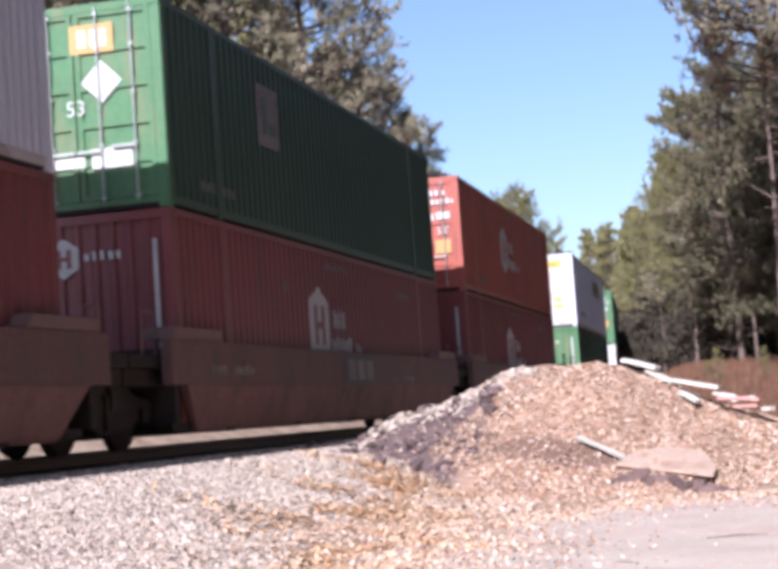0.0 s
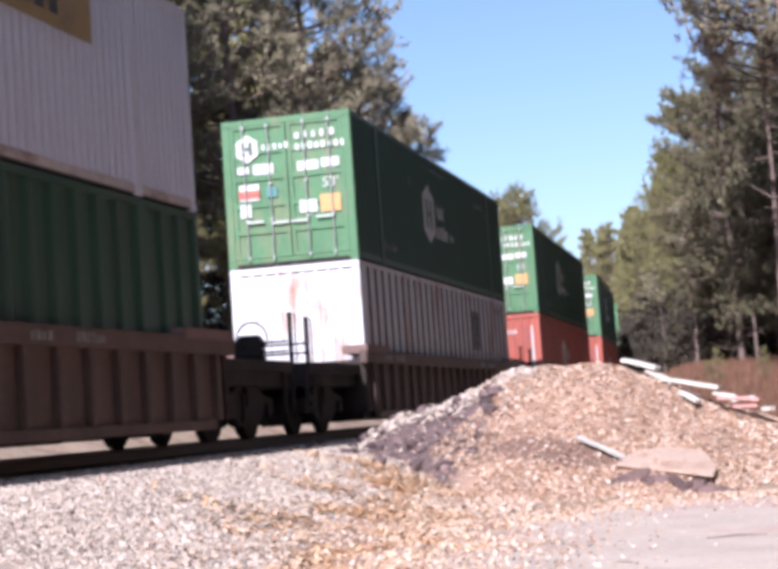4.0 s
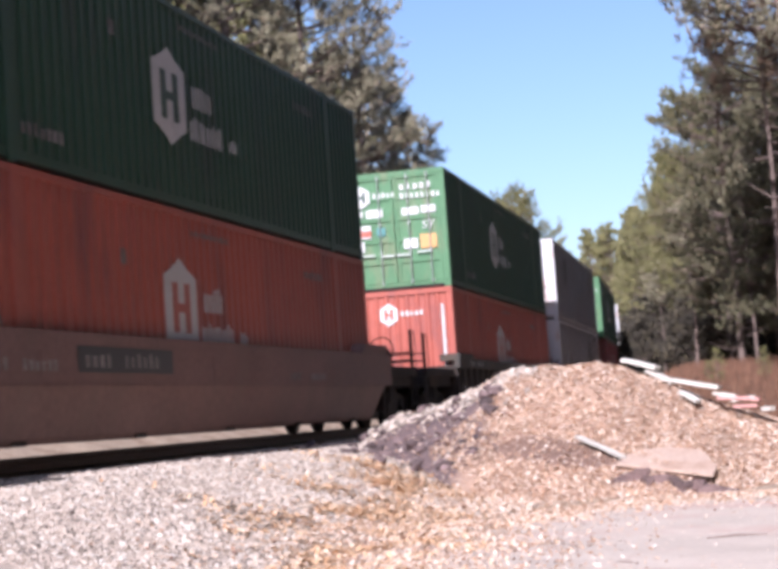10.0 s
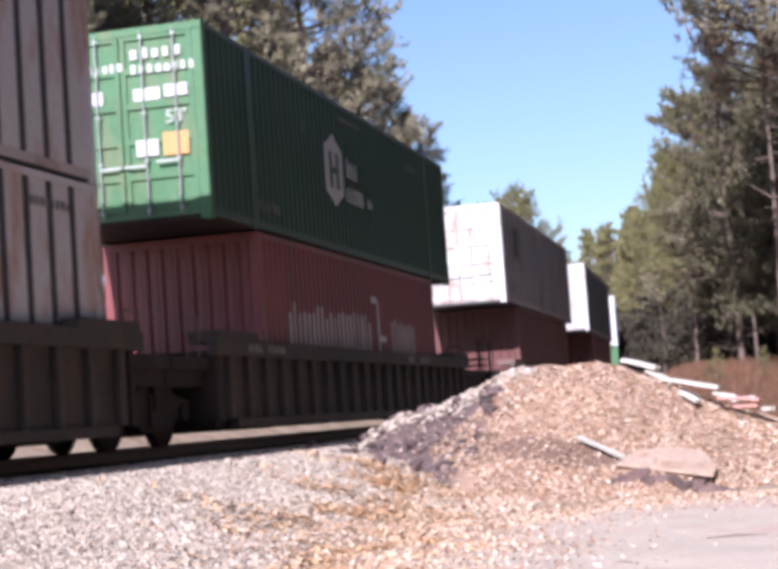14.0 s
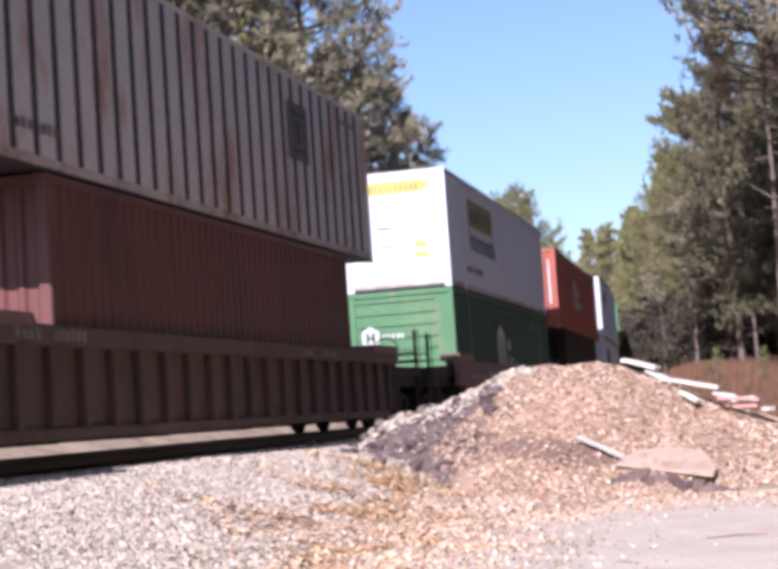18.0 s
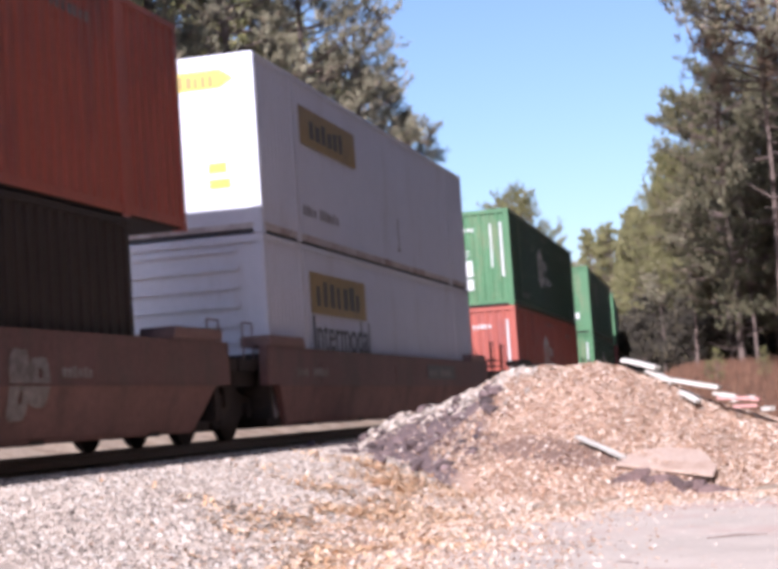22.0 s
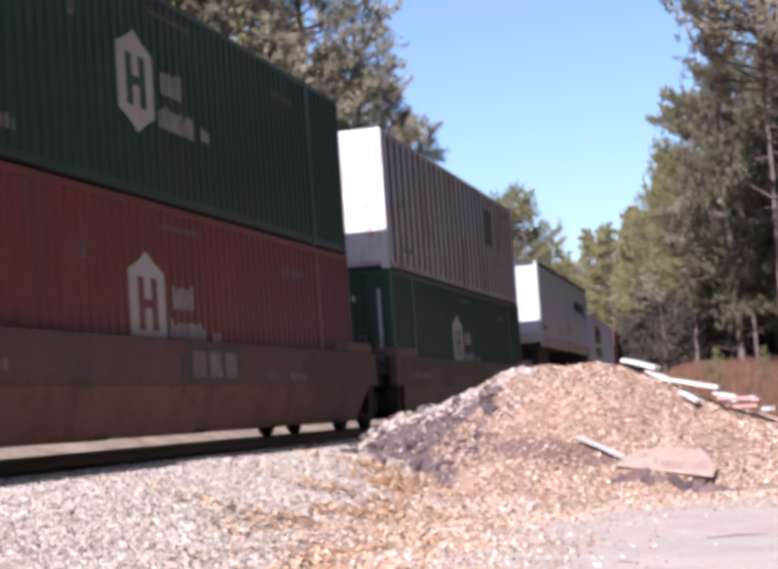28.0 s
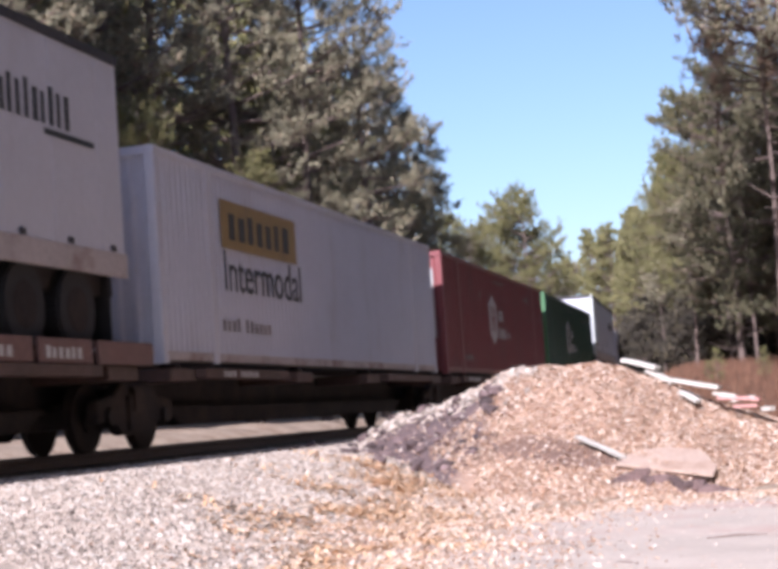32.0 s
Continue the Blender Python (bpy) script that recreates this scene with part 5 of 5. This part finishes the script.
def graffito(parent, x, y, w, h, rnd, m, lean_in):
    """One sprayed bubble shape: a fat closed ring with a small hole, following the sheet where it leans in below 0.8 m."""
    verts, faces, n = [], [], 26
    hx, hy, hole = rnd.uniform(-0.08, 0.08) * w, rnd.uniform(-0.2, 0.2) * h, rnd.uniform(0.16, 0.3)
    for i in range(n):
        a = 2 * math.pi * i / n
        ca, sa = math.copysign(abs(math.cos(a)) ** 0.6, math.cos(a)), math.copysign(abs(math.sin(a)) ** 0.6, math.sin(a))
        wob = 1 + 0.10 * noise.noise((2 * ca + x, 2 * sa, w))
        for k in (1.0, 0.6, 0.3, 0.0):
            px = x + (w / 2 * wob * ca) * k + (hx + w * 0.5 * hole * ca) * (1 - k)
            py = y + (h / 2 * wob * sa) * k + (hy + h * 0.5 * hole * sa) * (1 - k)
            verts.append((px, py, -0.2305 * max(0.0, 0.798 - py) if lean_in else 0.0))
    for i in range(n):
        j = (i + 1) % n
        for k in range(3):
            faces.append((4 * i + k, 4 * j + k, 4 * j + k + 1, 4 * i + k + 1))
    o = raw("graffiti", verts, faces, DECAL_GREY, parent, "faded pale grey spray paint")
    o.matrix_basis = m


def well_car(style, paint, mid, front_joint, rear_joint, back, ahead, seed=0, sign=False, graffiti=False):
    """A container well car; back and ahead are the distances from its middle to the ends of its platform."""
    rnd = random.Random(seed)
    words = {WELL_BROWN: "brown", WELL_TAN: "tan-brown", WELL_DARK: "dark grey", WELL_RUST: "dark brown"}[paint]
    sort = "smooth slab sides" if style == "smooth" else "ribbed sides"
    extra = " and faded graffiti" if graffiti else ""
    c = tagged(new("well_car"), f"grimy {words} container well car with {sort}{extra}", "railcar", "railcars of the train")
    yw = 8.45
    slab("well_floor", STEEL, c, -1.30, 1.30, -yw, yw, 0.20, 0.315)
    for i in range(5):
        y = -6.4 + 3.2 * i
        slab("cross_bearer", STEEL, c, -1.36, 1.36, y - 0.16, y + 0.16, 0.155, 0.31)
    for sx in (-1, 1):
        if style == "smooth":
            # the sill runs on over the trucks; the lower sheet is stepped back and its corners are cut away
            # on brown cars the lower sheet is paler than the sill
            for name, prof, coat, reach, cut in (("side_sill", [(1.50, 0.80), (1.50, 1.40), (1.36, 1.40), (1.36, 0.80)], paint, 0.42, 0.0),
                                                 ("lower_side_sheet", [(1.33, 0.17), (1.365, 0.22), (1.498, 0.798), (1.36, 0.798), (1.28, 0.17)], WELL_PALE if paint is WELL_BROWN else paint, -0.12, 1.0)):
                bm = bmesh.new()
                rows = [[bm.verts.new((sx * x, end * (yw + reach - cut * (0.8 - z)), z)) for x, z in prof] for end in (-1, 1)]
                k = len(prof)
                bm.faces.new(rows[0]), bm.faces.new(rows[1][::-1])
                for i in range(k):
                    bm.faces.new((rows[0][i], rows[0][(i + 1) % k], rows[1][(i + 1) % k], rows[1][i]))
                part(name, bm, coat, c, "paler lower sheet" if coat is WELL_PALE else "", bevel=0.01)
            if sx > 0:
                slab("seam_strip", paint, c, 1.498, 1.512, -yw + 0.1, yw - 0.1, 0.785, 0.812)
                for y in (-5.6, -0.4, 4.9):
                    slab("weld_plate", paint, c, 1.499, 1.507, y - 0.5, y + 0.5, 0.86, 1.18)
        else:
            xa, xb = sorted((sx * 1.36, sx * 1.50))
            slab("top_chord", paint, c, xa, xb, -yw - 0.3, yw + 0.3, 1.22, 1.46, bevel=0.015)
            slab("bottom_chord", paint, c, *sorted((sx * 1.34, sx * 1.47)), -yw + 0.5, yw - 0.5, 0.19, 0.33, bevel=0.015)
            slab("side_sheet", paint, c, *sorted((sx * 1.355, sx * 1.385)), -yw, yw, 0.32, 1.225)
            first, n = None, 21
            for i in range(n):
                y = -yw + 0.35 + (2 * yw - 0.7) * i / (n - 1)
                if first is None:
                    bm = bmesh.new()
                    box(bm, *sorted((sx * 1.383, sx * 1.475)), -0.065, 0.065, 0.325, 1.222)
                    first = part("side_post", bm, paint, c, bevel=0.012)
                    first.matrix_basis = pose(0, y, 0)
                else:
                    again(first, c, pose(0, y, 0))
    end_gear(c, -1, yw, ahead, paint, rnd, front_joint)
    end_gear(c, 1, yw, back, paint, rnd, rear_joint)
    face = Matrix.Translation((1.504 if style == "smooth" else 1.503, 0, 0)) @ SIDE
    if sign and style == "smooth":
        grow = Matrix.Translation((0.004, 0.3, 1.08)) @ Matrix.Diagonal((1, 1.35, 1.25, 1)) @ Matrix.Translation((0, 0, -1.08))
        plate([(-0.75, 0.86), (0.75, 0.86), (0.75, 1.28), (-0.75, 1.28)], DECAL_DARK, c, grow @ face, "sign_plate")
        bars([(-0.62, -0.28, 0.94, 1.22), (-0.16, 0.18, 0.94, 1.22), (0.30, 0.62, 0.94, 1.22)], DECAL_GREY, c, Matrix.Translation((0.005, 0, 0)) @ grow @ face)
    elif style == "smooth":
        at = 7.1 if front_joint and not rear_joint else 0.0
        plate([(at - 5.2, 0.94), (at - 2.4, 0.94), (at - 2.4, 1.24), (at - 5.2, 1.24)], DECAL_DARK, c, Matrix.Translation((0.006, 0, 0)) @ face, "number_panel")
        bars(word(at - 5.0, 1.0, 0.18, (0.15,) * 4, rnd) + word(at - 3.9, 1.0, 0.18, (0.14,) * 6, rnd), DECAL_GREY, c, Matrix.Translation((0.011, 0, 0)) @ face)
    bars(word(-7.4, 0.95 if style == "smooth" else 1.28, 0.14, (0.12,) * 4, rnd) + word(-6.5, 0.95 if style == "smooth" else 1.28, 0.14, (0.11,) * 6, rnd), DECAL_GREY, c, Matrix.Translation((0.002, 0, 0)) @ face)
    if style != "smooth" or sign or not front_joint:
        low = 0.88 if style == "smooth" else 1.28
        bars(word(2.5, low, 0.13, (0.104,) * 4, rnd) + word(3.6, low, 0.13, (0.104,) * 6, rnd), DECAL_GREY, c, Matrix.Translation((0.002, 0, 0)) @ face)
    if graffiti:
        flat = Matrix.Translation((0.006 if style == "smooth" else -0.112, 0, 0)) @ face
        spots = [(-5.6 + 0.8 * i, 0.86, 1.02) for i in range(4)] + [(2.6, 0.5, 0.75), (3.05, 0.45, 0.6)] if style == "smooth" else [(-6.6 + 0.92 * i, 0.8, 0.8) for i in range(12)]
        for y, w, h in spots:
            graffito(c, y, 0.80 + rnd.uniform(-0.06, 0.06) if style == "smooth" else 0.77, w * rnd.uniform(0.9, 1.1), h * rnd.uniform(0.9, 1.05), rnd, flat, style == "smooth")
    return c


def spine_car(mid, ahead, back, seed=0, trailer=False):
    c = tagged(new("spine_car"), "grimy dark spine car with brown cross arms", "railcar", "railcars of the train")
    slab("spine", STEEL, c, -0.36, 0.36, -ahead, back, 0.52, 1.02, bevel=0.015)
    for y in (-7.6, -2.2, 2.2, 7.6):
        slab("cross_arm", WELL_RUST, c, -1.36, 1.36, y - 0.45, y + 0.45, 0.86, 1.03, bevel=0.015)
        for sx in (-1, 1):
            slab("pedestal", STEEL, c, *sorted((sx * 1.05, sx * 1.28)), y - 0.12, y + 0.12, 1.028, 1.10, bevel=0.01)
    for sx in (-1, 1):
        slab("side_walk", WELL_RUST, c, *sorted((sx * 1.18, sx * 1.42)), -6.9, -3.2, 0.90, 1.04, bevel=0.01)
        slab("side_walk", WELL_RUST, c, *sorted((sx * 1.18, sx * 1.42)), 3.1, 6.9, 0.90, 1.04, bevel=0.01)
        bm = bmesh.new()
        prism(bm, [(-6.2, 0.30), (6.2, 0.30), (6.8, 0.55), (-6.8, 0.55)], "x", *sorted((sx * 0.5, sx * 0.72)))
        part("air_tank_guard", bm, STEEL, c, bevel=0.02)
    if trailer:
        slab("wheel_platform", STEEL, c, -1.34, 1.34, 3.9, back - 0.1, 1.032, 1.198, bevel=0.015)
        for sx in (-1, 1):
            for y0, y1 in ((3.9, 5.2), (5.35, 6.7), (6.85, back - 0.1)):
                slab("platform_curb", WELL_TAN, c, *sorted((sx * 1.343, sx * 1.40)), y0, y1, 1.05, 1.33, bevel=0.01)
        bars(word(4.1, 1.1, 0.15, (0.13,) * 4, random.Random(seed)) + word(5.5, 1.1, 0.15, (0.12,) * 6, random.Random(seed)), DECAL, c, Matrix.Translation((1.403, 0, 0)) @ SIDE)
    bars(word(-4.6, 0.92, 0.1, (0.1,) * 4, random.Random(seed)) + word(-3.9, 0.92, 0.1, (0.1,) * 6, random.Random(seed)), DECAL, c, Matrix.Translation((1.424, -1.6, 0)) @ SIDE)
    return c


def van_trailer(label, seed=0):
    """A highway semi-trailer riding on a spine car."""
    rnd = random.Random(seed)
    L, H, hw = 16.15, 2.75, 1.295
    c = tagged(new("semi_trailer"), label, "trailer", "trailers on the train")
    slab("body", WHITE, c, -hw + 0.02, hw - 0.02, -L / 2 + 0.03, L / 2 - 0.03, 0.12, H - 0.03, bevel=0.02)
    for sx in (-1, 1):
        slab("bottom_rail", RAIL_GRIME, c, *sorted((sx * hw, sx * (hw - 0.06))), -L / 2, L / 2, -0.06, 0.24, bevel=0.01)
        slab("top_rail", GREY_POST, c, *sorted((sx * hw, sx * (hw - 0.06))), -L / 2, L / 2, H - 0.13, H, bevel=0.01)
        for i in range(13):
            y = -L / 2 + 0.6 + 1.24 * i
            slab("rivet_strip", WHITE, c, *sorted((sx * (hw - 0.022), sx * (hw - 0.012))), y - 0.02, y + 0.02, 0.23, H - 0.14)
        for i in range(14):
            y = -L / 2 + 0.4 + 1.18 * i
            slab("marker_lamp", GREY_POST, c, *sorted((sx * (hw - 0.01), sx * (hw + 0.014))), y - 0.055, y + 0.055, 0.25, 0.32)
        slab("end_post", ROD, c, *sorted((sx * hw, sx * (hw - 0.10))), -L / 2 - 0.01, -L / 2 + 0.1, 0.0, H, bevel=0.01)
    slab("end_header", GREY_POST, c, -hw + 0.1, hw - 0.1, -L / 2 - 0.01, -L / 2 + 0.1, H - 0.12, H)
    slab("end_sill", STEEL, c, -hw + 0.05, hw - 0.05, -L / 2 - 0.03, -L / 2 + 0.2, -0.18, 0.1, bevel=0.01)
    slab("floor", STEEL, c, -hw + 0.065, hw - 0.065, -L / 2 + 0.2, L / 2 - 0.05, 0.02, 0.116)
    slab("coupler_box", RAIL_GRIME, c, -0.72, 1.18, -L / 2 - 0.12, -L / 2 + 0.02, 0.06, 0.40, bevel=0.02)
    slab("underride_guard", STEEL, c, -0.95, 0.95, -L / 2 + 0.05, -L / 2 + 0.15, -0.52, -0.42, bevel=0.01)
    for x in (-0.7, 0.7):
        slab("guard_post", STEEL, c, x - 0.05, x + 0.05, -L / 2 + 0.06, -L / 2 + 0.14, -0.43, -0.17)
    bars(word(-0.85, 1.85, 0.24, (0.1,) * 11, rnd, 0.25), DECAL_DARK, c, Matrix.Translation((0, -L / 2 - 0.0, 0)) @ FRONT)
    plate([(-0.16, 0.28), (0.16, 0.28), (0.16, 0.42), (-0.16, 0.42)], DECAL_ORANGE, c, Matrix.Translation((0.1, -L / 2 - 0.126, 0.12)) @ FRONT, "placard")
    bars(word(0, 0, 0.44, (0.13,) * 10, rnd, 0.42) + word(1.95, 0, 0.46, (0.14,) * 9, rnd, 0.42), DECAL_DARK, c, Matrix.Translation((hw - 0.012, L / 2 - 5.1, 1.58)) @ SIDE)
    bars([(0, 1.3, 0, 0.07)], DECAL_DARK, c, Matrix.Translation((hw - 0.012, L / 2 - 2.1, 1.46)) @ SIDE)
    bars(word(0, 0, 0.2, (0.12,) * 8, rnd), DECAL_GREY, c, Matrix.Translation((hw - 0.012, -L / 2 + 0.5, 0.5)) @ SIDE)
    for y in (-2.6, 0.6):
        plate([(-0.1, -0.22), (0.06, -0.26), (0.13, 0.05), (0.04, 0.22), (-0.08, 0.16)], GREY_POST, c, Matrix.Translation((hw - 0.012, y, 0.75 + 0.05 * y)) @ SIDE, "dent_patch")
    for y in (5.4, 6.7):
        for sx in (-1, 1):
            for k in (0.78, 1.1):
                bm = bmesh.new()
                rod(bm, (sx * (k - 0.13), y, -0.5), (sx * (k + 0.13), y, -0.5), 0.5, 22)
                t = part("tyre", bm, RUBBER, c, bevel=0.03)
                bm = bmesh.new()
                rod(bm, (sx * (k - 0.14), y, -0.5), (sx * (k + 0.135), y, -0.5), 0.27, 16)
                part("rim", bm, STEEL, t)
    for x in (-0.62, 0.62):
        slab("landing_leg", STEEL, c, x - 0.07, x + 0.07, -4.6, -4.46, -0.95, 0.02, bevel=0.01)
    slab("slider_frame", STEEL, c, -0.55, 0.55, 4.2, 7.6, -0.32, 0.01, bevel=0.01)
    slab("bogie_frame", STEEL, c, -1.12, 1.12, 4.3, 7.95, -0.30, -0.02, bevel=0.02)
    slab("bogie_guard", STEEL, c, -0.62, 0.62, 4.6, 7.9, -0.935, -0.28, bevel=0.02)
    # black sheets added in place of the shade behind the wheels
    for sx in (-1, 1):
        slab("mud_flap", RUBBER, c, *sorted((sx * 0.6, sx * 1.22)), 7.62, 7.65, -0.93, -0.05)
    slab("nose_frame", STEEL, c, -1.1, 1.1, -7.9, -5.0, -0.85, -0.065, bevel=0.02)
    slab("hitch_strut", STEEL, c, -0.55, 0.55, -6.2, -5.2, -1.0, -0.3, bevel=0.04)
    slab("hitch", STEEL, c, -0.3, 0.3, -6.9, -6.3, -1.17, 0.0, bevel=0.03)
    return c


LONG, FORTY = 16.154, 12.192
HIGH, LOW = 2.896, 2.591


def hub(paint, kind, seed, end="flutes", **k):
    words = {GREEN: "dark green", ORANGE: "orange-red", RED: "dark red"}[paint]
    how = {"flutes": "fluted end wall", "doors": "labelled double doors", "ribs": "ribbed end wall"}[end]
    return container(LONG, HIGH, paint, f"{words} corrugated container, white hexagon emblem, {how}", "flute", end, "hexagon", kind, seed=seed, **k)


def build_train():
    """Cars from the first in view to the last; each: front of its upper box at 16 s, its car, its boxes."""
    G, O, R, B, W = GREEN, ORANGE, RED, BROWN, WHITE
    jb = "white container with a yellow plate and dark lettering"
    panel = "white container with dark upright seams and a grey square emblem"

    def white_panel(seed, at, end="seams", logo="square", mark="rust"):
        return container(LONG, HIGH, RUSTY_WHITE, panel, "panel", end, logo, mark, at, seed)

    def box40(paint, seed, height=LOW, logo=None, label="plain brown forty-foot container"):
        return container(FORTY, height, paint, label, "flute", "flutes", logo, False, 0, seed)

    cars = [
        # front, style, paint, joints, sign, graffiti, lower box, upper box
        (-227.7, "smooth", WELL_BROWN, (0, 1), False, False, hub(R, True, 1), container(LONG, HIGH, W, jb, "fine", "plain", "yellow_small", None, 4.8, 2)),
        (-208.1, "smooth", WELL_BROWN, (1, 1), True, False, hub(R, True, 3), container(LONG, HIGH, G, "dark green container with an orange label on its doors", "flute", "doors", "label", "label", -3.6, 4)),
        (-188.5, "smooth", WELL_BROWN, (1, 0), False, False, hub(R, True, 5, logo_at=-1.43), hub(O, True, 6, "doors", logo_at=-1.43)),
        (-164.3, "ribbed", WELL_RUST, (0, 0), False, False, container(LONG, HIGH, G, "dark green container with upright ribs and a small emblem", "deep", "flutes", None, True, 0, 7),
         container(LONG, HIGH, W, jb, "fine", "seams", "yellow_small", "yellow", 3.1, 8)),
        (-139.7, "ribbed", WELL_RUST, (0, 0), False, False, white_panel(9, 3.45, "flutes", "square", None), hub(G, True, 10, "doors")),
        (-116.9, "ribbed", WELL_DARK, (0, 0), False, False, hub(O, True, 11), hub(G, True, 12, "doors")),
        (-93.4, "smooth", WELL_BROWN, (0, 0), False, False, hub(O, True, 13), hub(G, True, 14, "doors")),
        (-69.4, "smooth", WELL_TAN, (0, 0), False, False, hub(O, True, 15), hub(G, True, 16, "doors")),
        (-45.1, "ribbed", WELL_DARK, (0, 1), False, False, hub(O, True, 17), hub(G, True, 19, "doors")),
        (-25.6, "ribbed", WELL_DARK, (1, 1), False, False, white_panel(20, 3.6, "doors", "square", None), white_panel(21, -4.4, "doors", "square", None)),
        (-5.6, "ribbed", WELL_DARK, (1, 0), False, False, box40(R, 22, HIGH, "bar_words", "dark red forty-foot container with large white lettering"), hub(G, True, 23, "doors")),
        (18.6, "ribbed", WELL_RUST, (0, 0), False, False, box40(B, 24, HIGH), white_panel(25, -5.4, "doors", "square", None)),
        (41.8, "ribbed", WELL_RUST, (0, 0), False, False, box40(B, 26, HIGH), white_panel(27, 3.65)),
        (65.4, "smooth", WELL_BROWN, (0, 1), False, False, hub(G, True, 28, "ribs"), container(LONG, HIGH, W, jb, "fine", "plain", "yellow", "yellow", -3.45, 29)),
        (85.2, "smooth", WELL_BROWN, (1, 1), True, True, box40(DARK_BROWN, 30, LOW, None, "dark grey-brown forty-foot container"), hub(O, True, 31)),
        (104.6, "smooth", WELL_BROWN, (1, 0), False, False, container(LONG, HIGH, W, jb, "fine", "ribs", "yellow", None, -3.9, 32), container(LONG, HIGH, W, jb, "fine", "plain", "yellow_small", "yellow", -3.95, 33)),
        (128.0, "ribbed", WELL_DARK, (0, 0), False, True, hub(O, True, 34), hub(G, "tall", 35)),
        (151.3, "smooth", WELL_TAN, (0, 1), False, False, hub(G, True, 36), container(LONG, HIGH, G, "dark green container with a ribbed end wall and an orange label", "flute", "ribs", "label", "label", -3.4, 37)),
        (170.9, "smooth", WELL_BROWN, (1, 1), True, False, hub(R, True, 38), hub(G, "label", 39, "ribs")),
        (190.2, "smooth", WELL_RUST, (1, 0), False, False, hub(G, True, 40), white_panel(41, 3.95, "plain", "square", "emblem")),
    ]
    mids = [c[0] + LONG / 2 for c in cars] + [211.0 + LONG / 2]
    spins = WHEELS
    for i, (front, style, paint, joints, sign, graffiti, lower, upper) in enumerate(cars):
        mid = front + LONG / 2
        gap_a = (mid - mids[i - 1]) / 2 if i else 9.9
        gap_b = (mids[i + 1] - mid) / 2
        ahead = gap_a - (0.02 if joints[0] else 0.45)
        back = gap_b - (0.02 if joints[1] else 0.45)
        car = well_car(style, paint, mid, bool(joints[0]), bool(joints[1]), back, ahead, i, sign, graffiti)
        if not joints[0]:
            truck(car, -(ahead - 1.55), spins, mid)
        truck(car, (gap_b if joints[1] else back - 1.55), spins, mid)
        MOVES.append((car, mid, 9.2, Matrix.Identity(4)))
        low_h = 2.591 if lower.children and abs(max(v.co.z for o in lower.children if o.name.startswith("corner_casting") for v in o.data.vertices) - 2.591) < 0.02 else 2.896
        MOVES.append((lower, mid, 9.2, pose(0, 0, 0.318)))
        MOVES.append((upper, mid, 9.2, pose(0, 0, 0.318 + low_h + 0.012)))
    loads = [(211.0, "trailer"), (228.15, W), (245.5, RED), (262.6, GREEN), (280.5, "trailer"), (298.0, W)]
    for i, (front, load) in enumerate(loads):
        mid = front + LONG / 2
        ahead = (mid - (mids[-1] if i == 0 else loads[i - 1][0] + LONG / 2)) / 2
        ahead = 9.9 if i == 0 else ahead
        back = (loads[i + 1][0] - front) / 2 if i + 1 < len(loads) else 8.9
        car = spine_car(mid, ahead - 0.02, back - 0.02, i, load == "trailer")
        if i == 0:
            truck(car, -8.4, spins, mid)
        truck(car, back, spins, mid)
        MOVES.append((car, mid, 8.6, Matrix.Identity(4)))
        if load == "trailer":
            o = van_trailer("white highway trailer with dark lettering riding piggyback", i)
            MOVES.append((o, mid, 8.6, pose(0, 0, 2.20)))
        else:
            if load is W:
                o = container(LONG, HIGH, W, jb, "fine", "flutes", "yellow", None, -3.85, 60 + i)
            else:
                o = hub(load, True, 60 + i)
            MOVES.append((o, mid, 8.6, pose(0, 0, 1.095)))


# ------------------------------------------------------------------ build
build_ground()
build_road()
build_bed()
build_track()
build_mound()
build_boards()
build_rubble()
build_rim_stones()
build_sticks()
build_trees()
build_train()
build_stones()
build_leaves()
build_grass()


def motions():
    for thing, mid, half, offset in MOVES:
        walk(thing, [(t, on_track(mid - gone(t), half) @ offset) for t in TIMES])
    for wheelset, rest, mid in WHEELS:
        rows, turned, before = [(0.0, rest)], 0.0, None
        for k in range(0, 32 * FPS + 1):
            t = k / FPS
            s = mid - gone(t) + rest.translation.y
            if 9 < s < 34:
                if before is not None:
                    turned += math.degrees((before - s) / 0.42)
                before = s
                if t > 0:
                    rows.append((t, rest @ pose(0, 0, 0, rx=turned)))
        last = rows[-1]
        if last[0] < 32.0:
            rows.append((32.0, last[1]))
        walk(wheelset, rows)


motions()
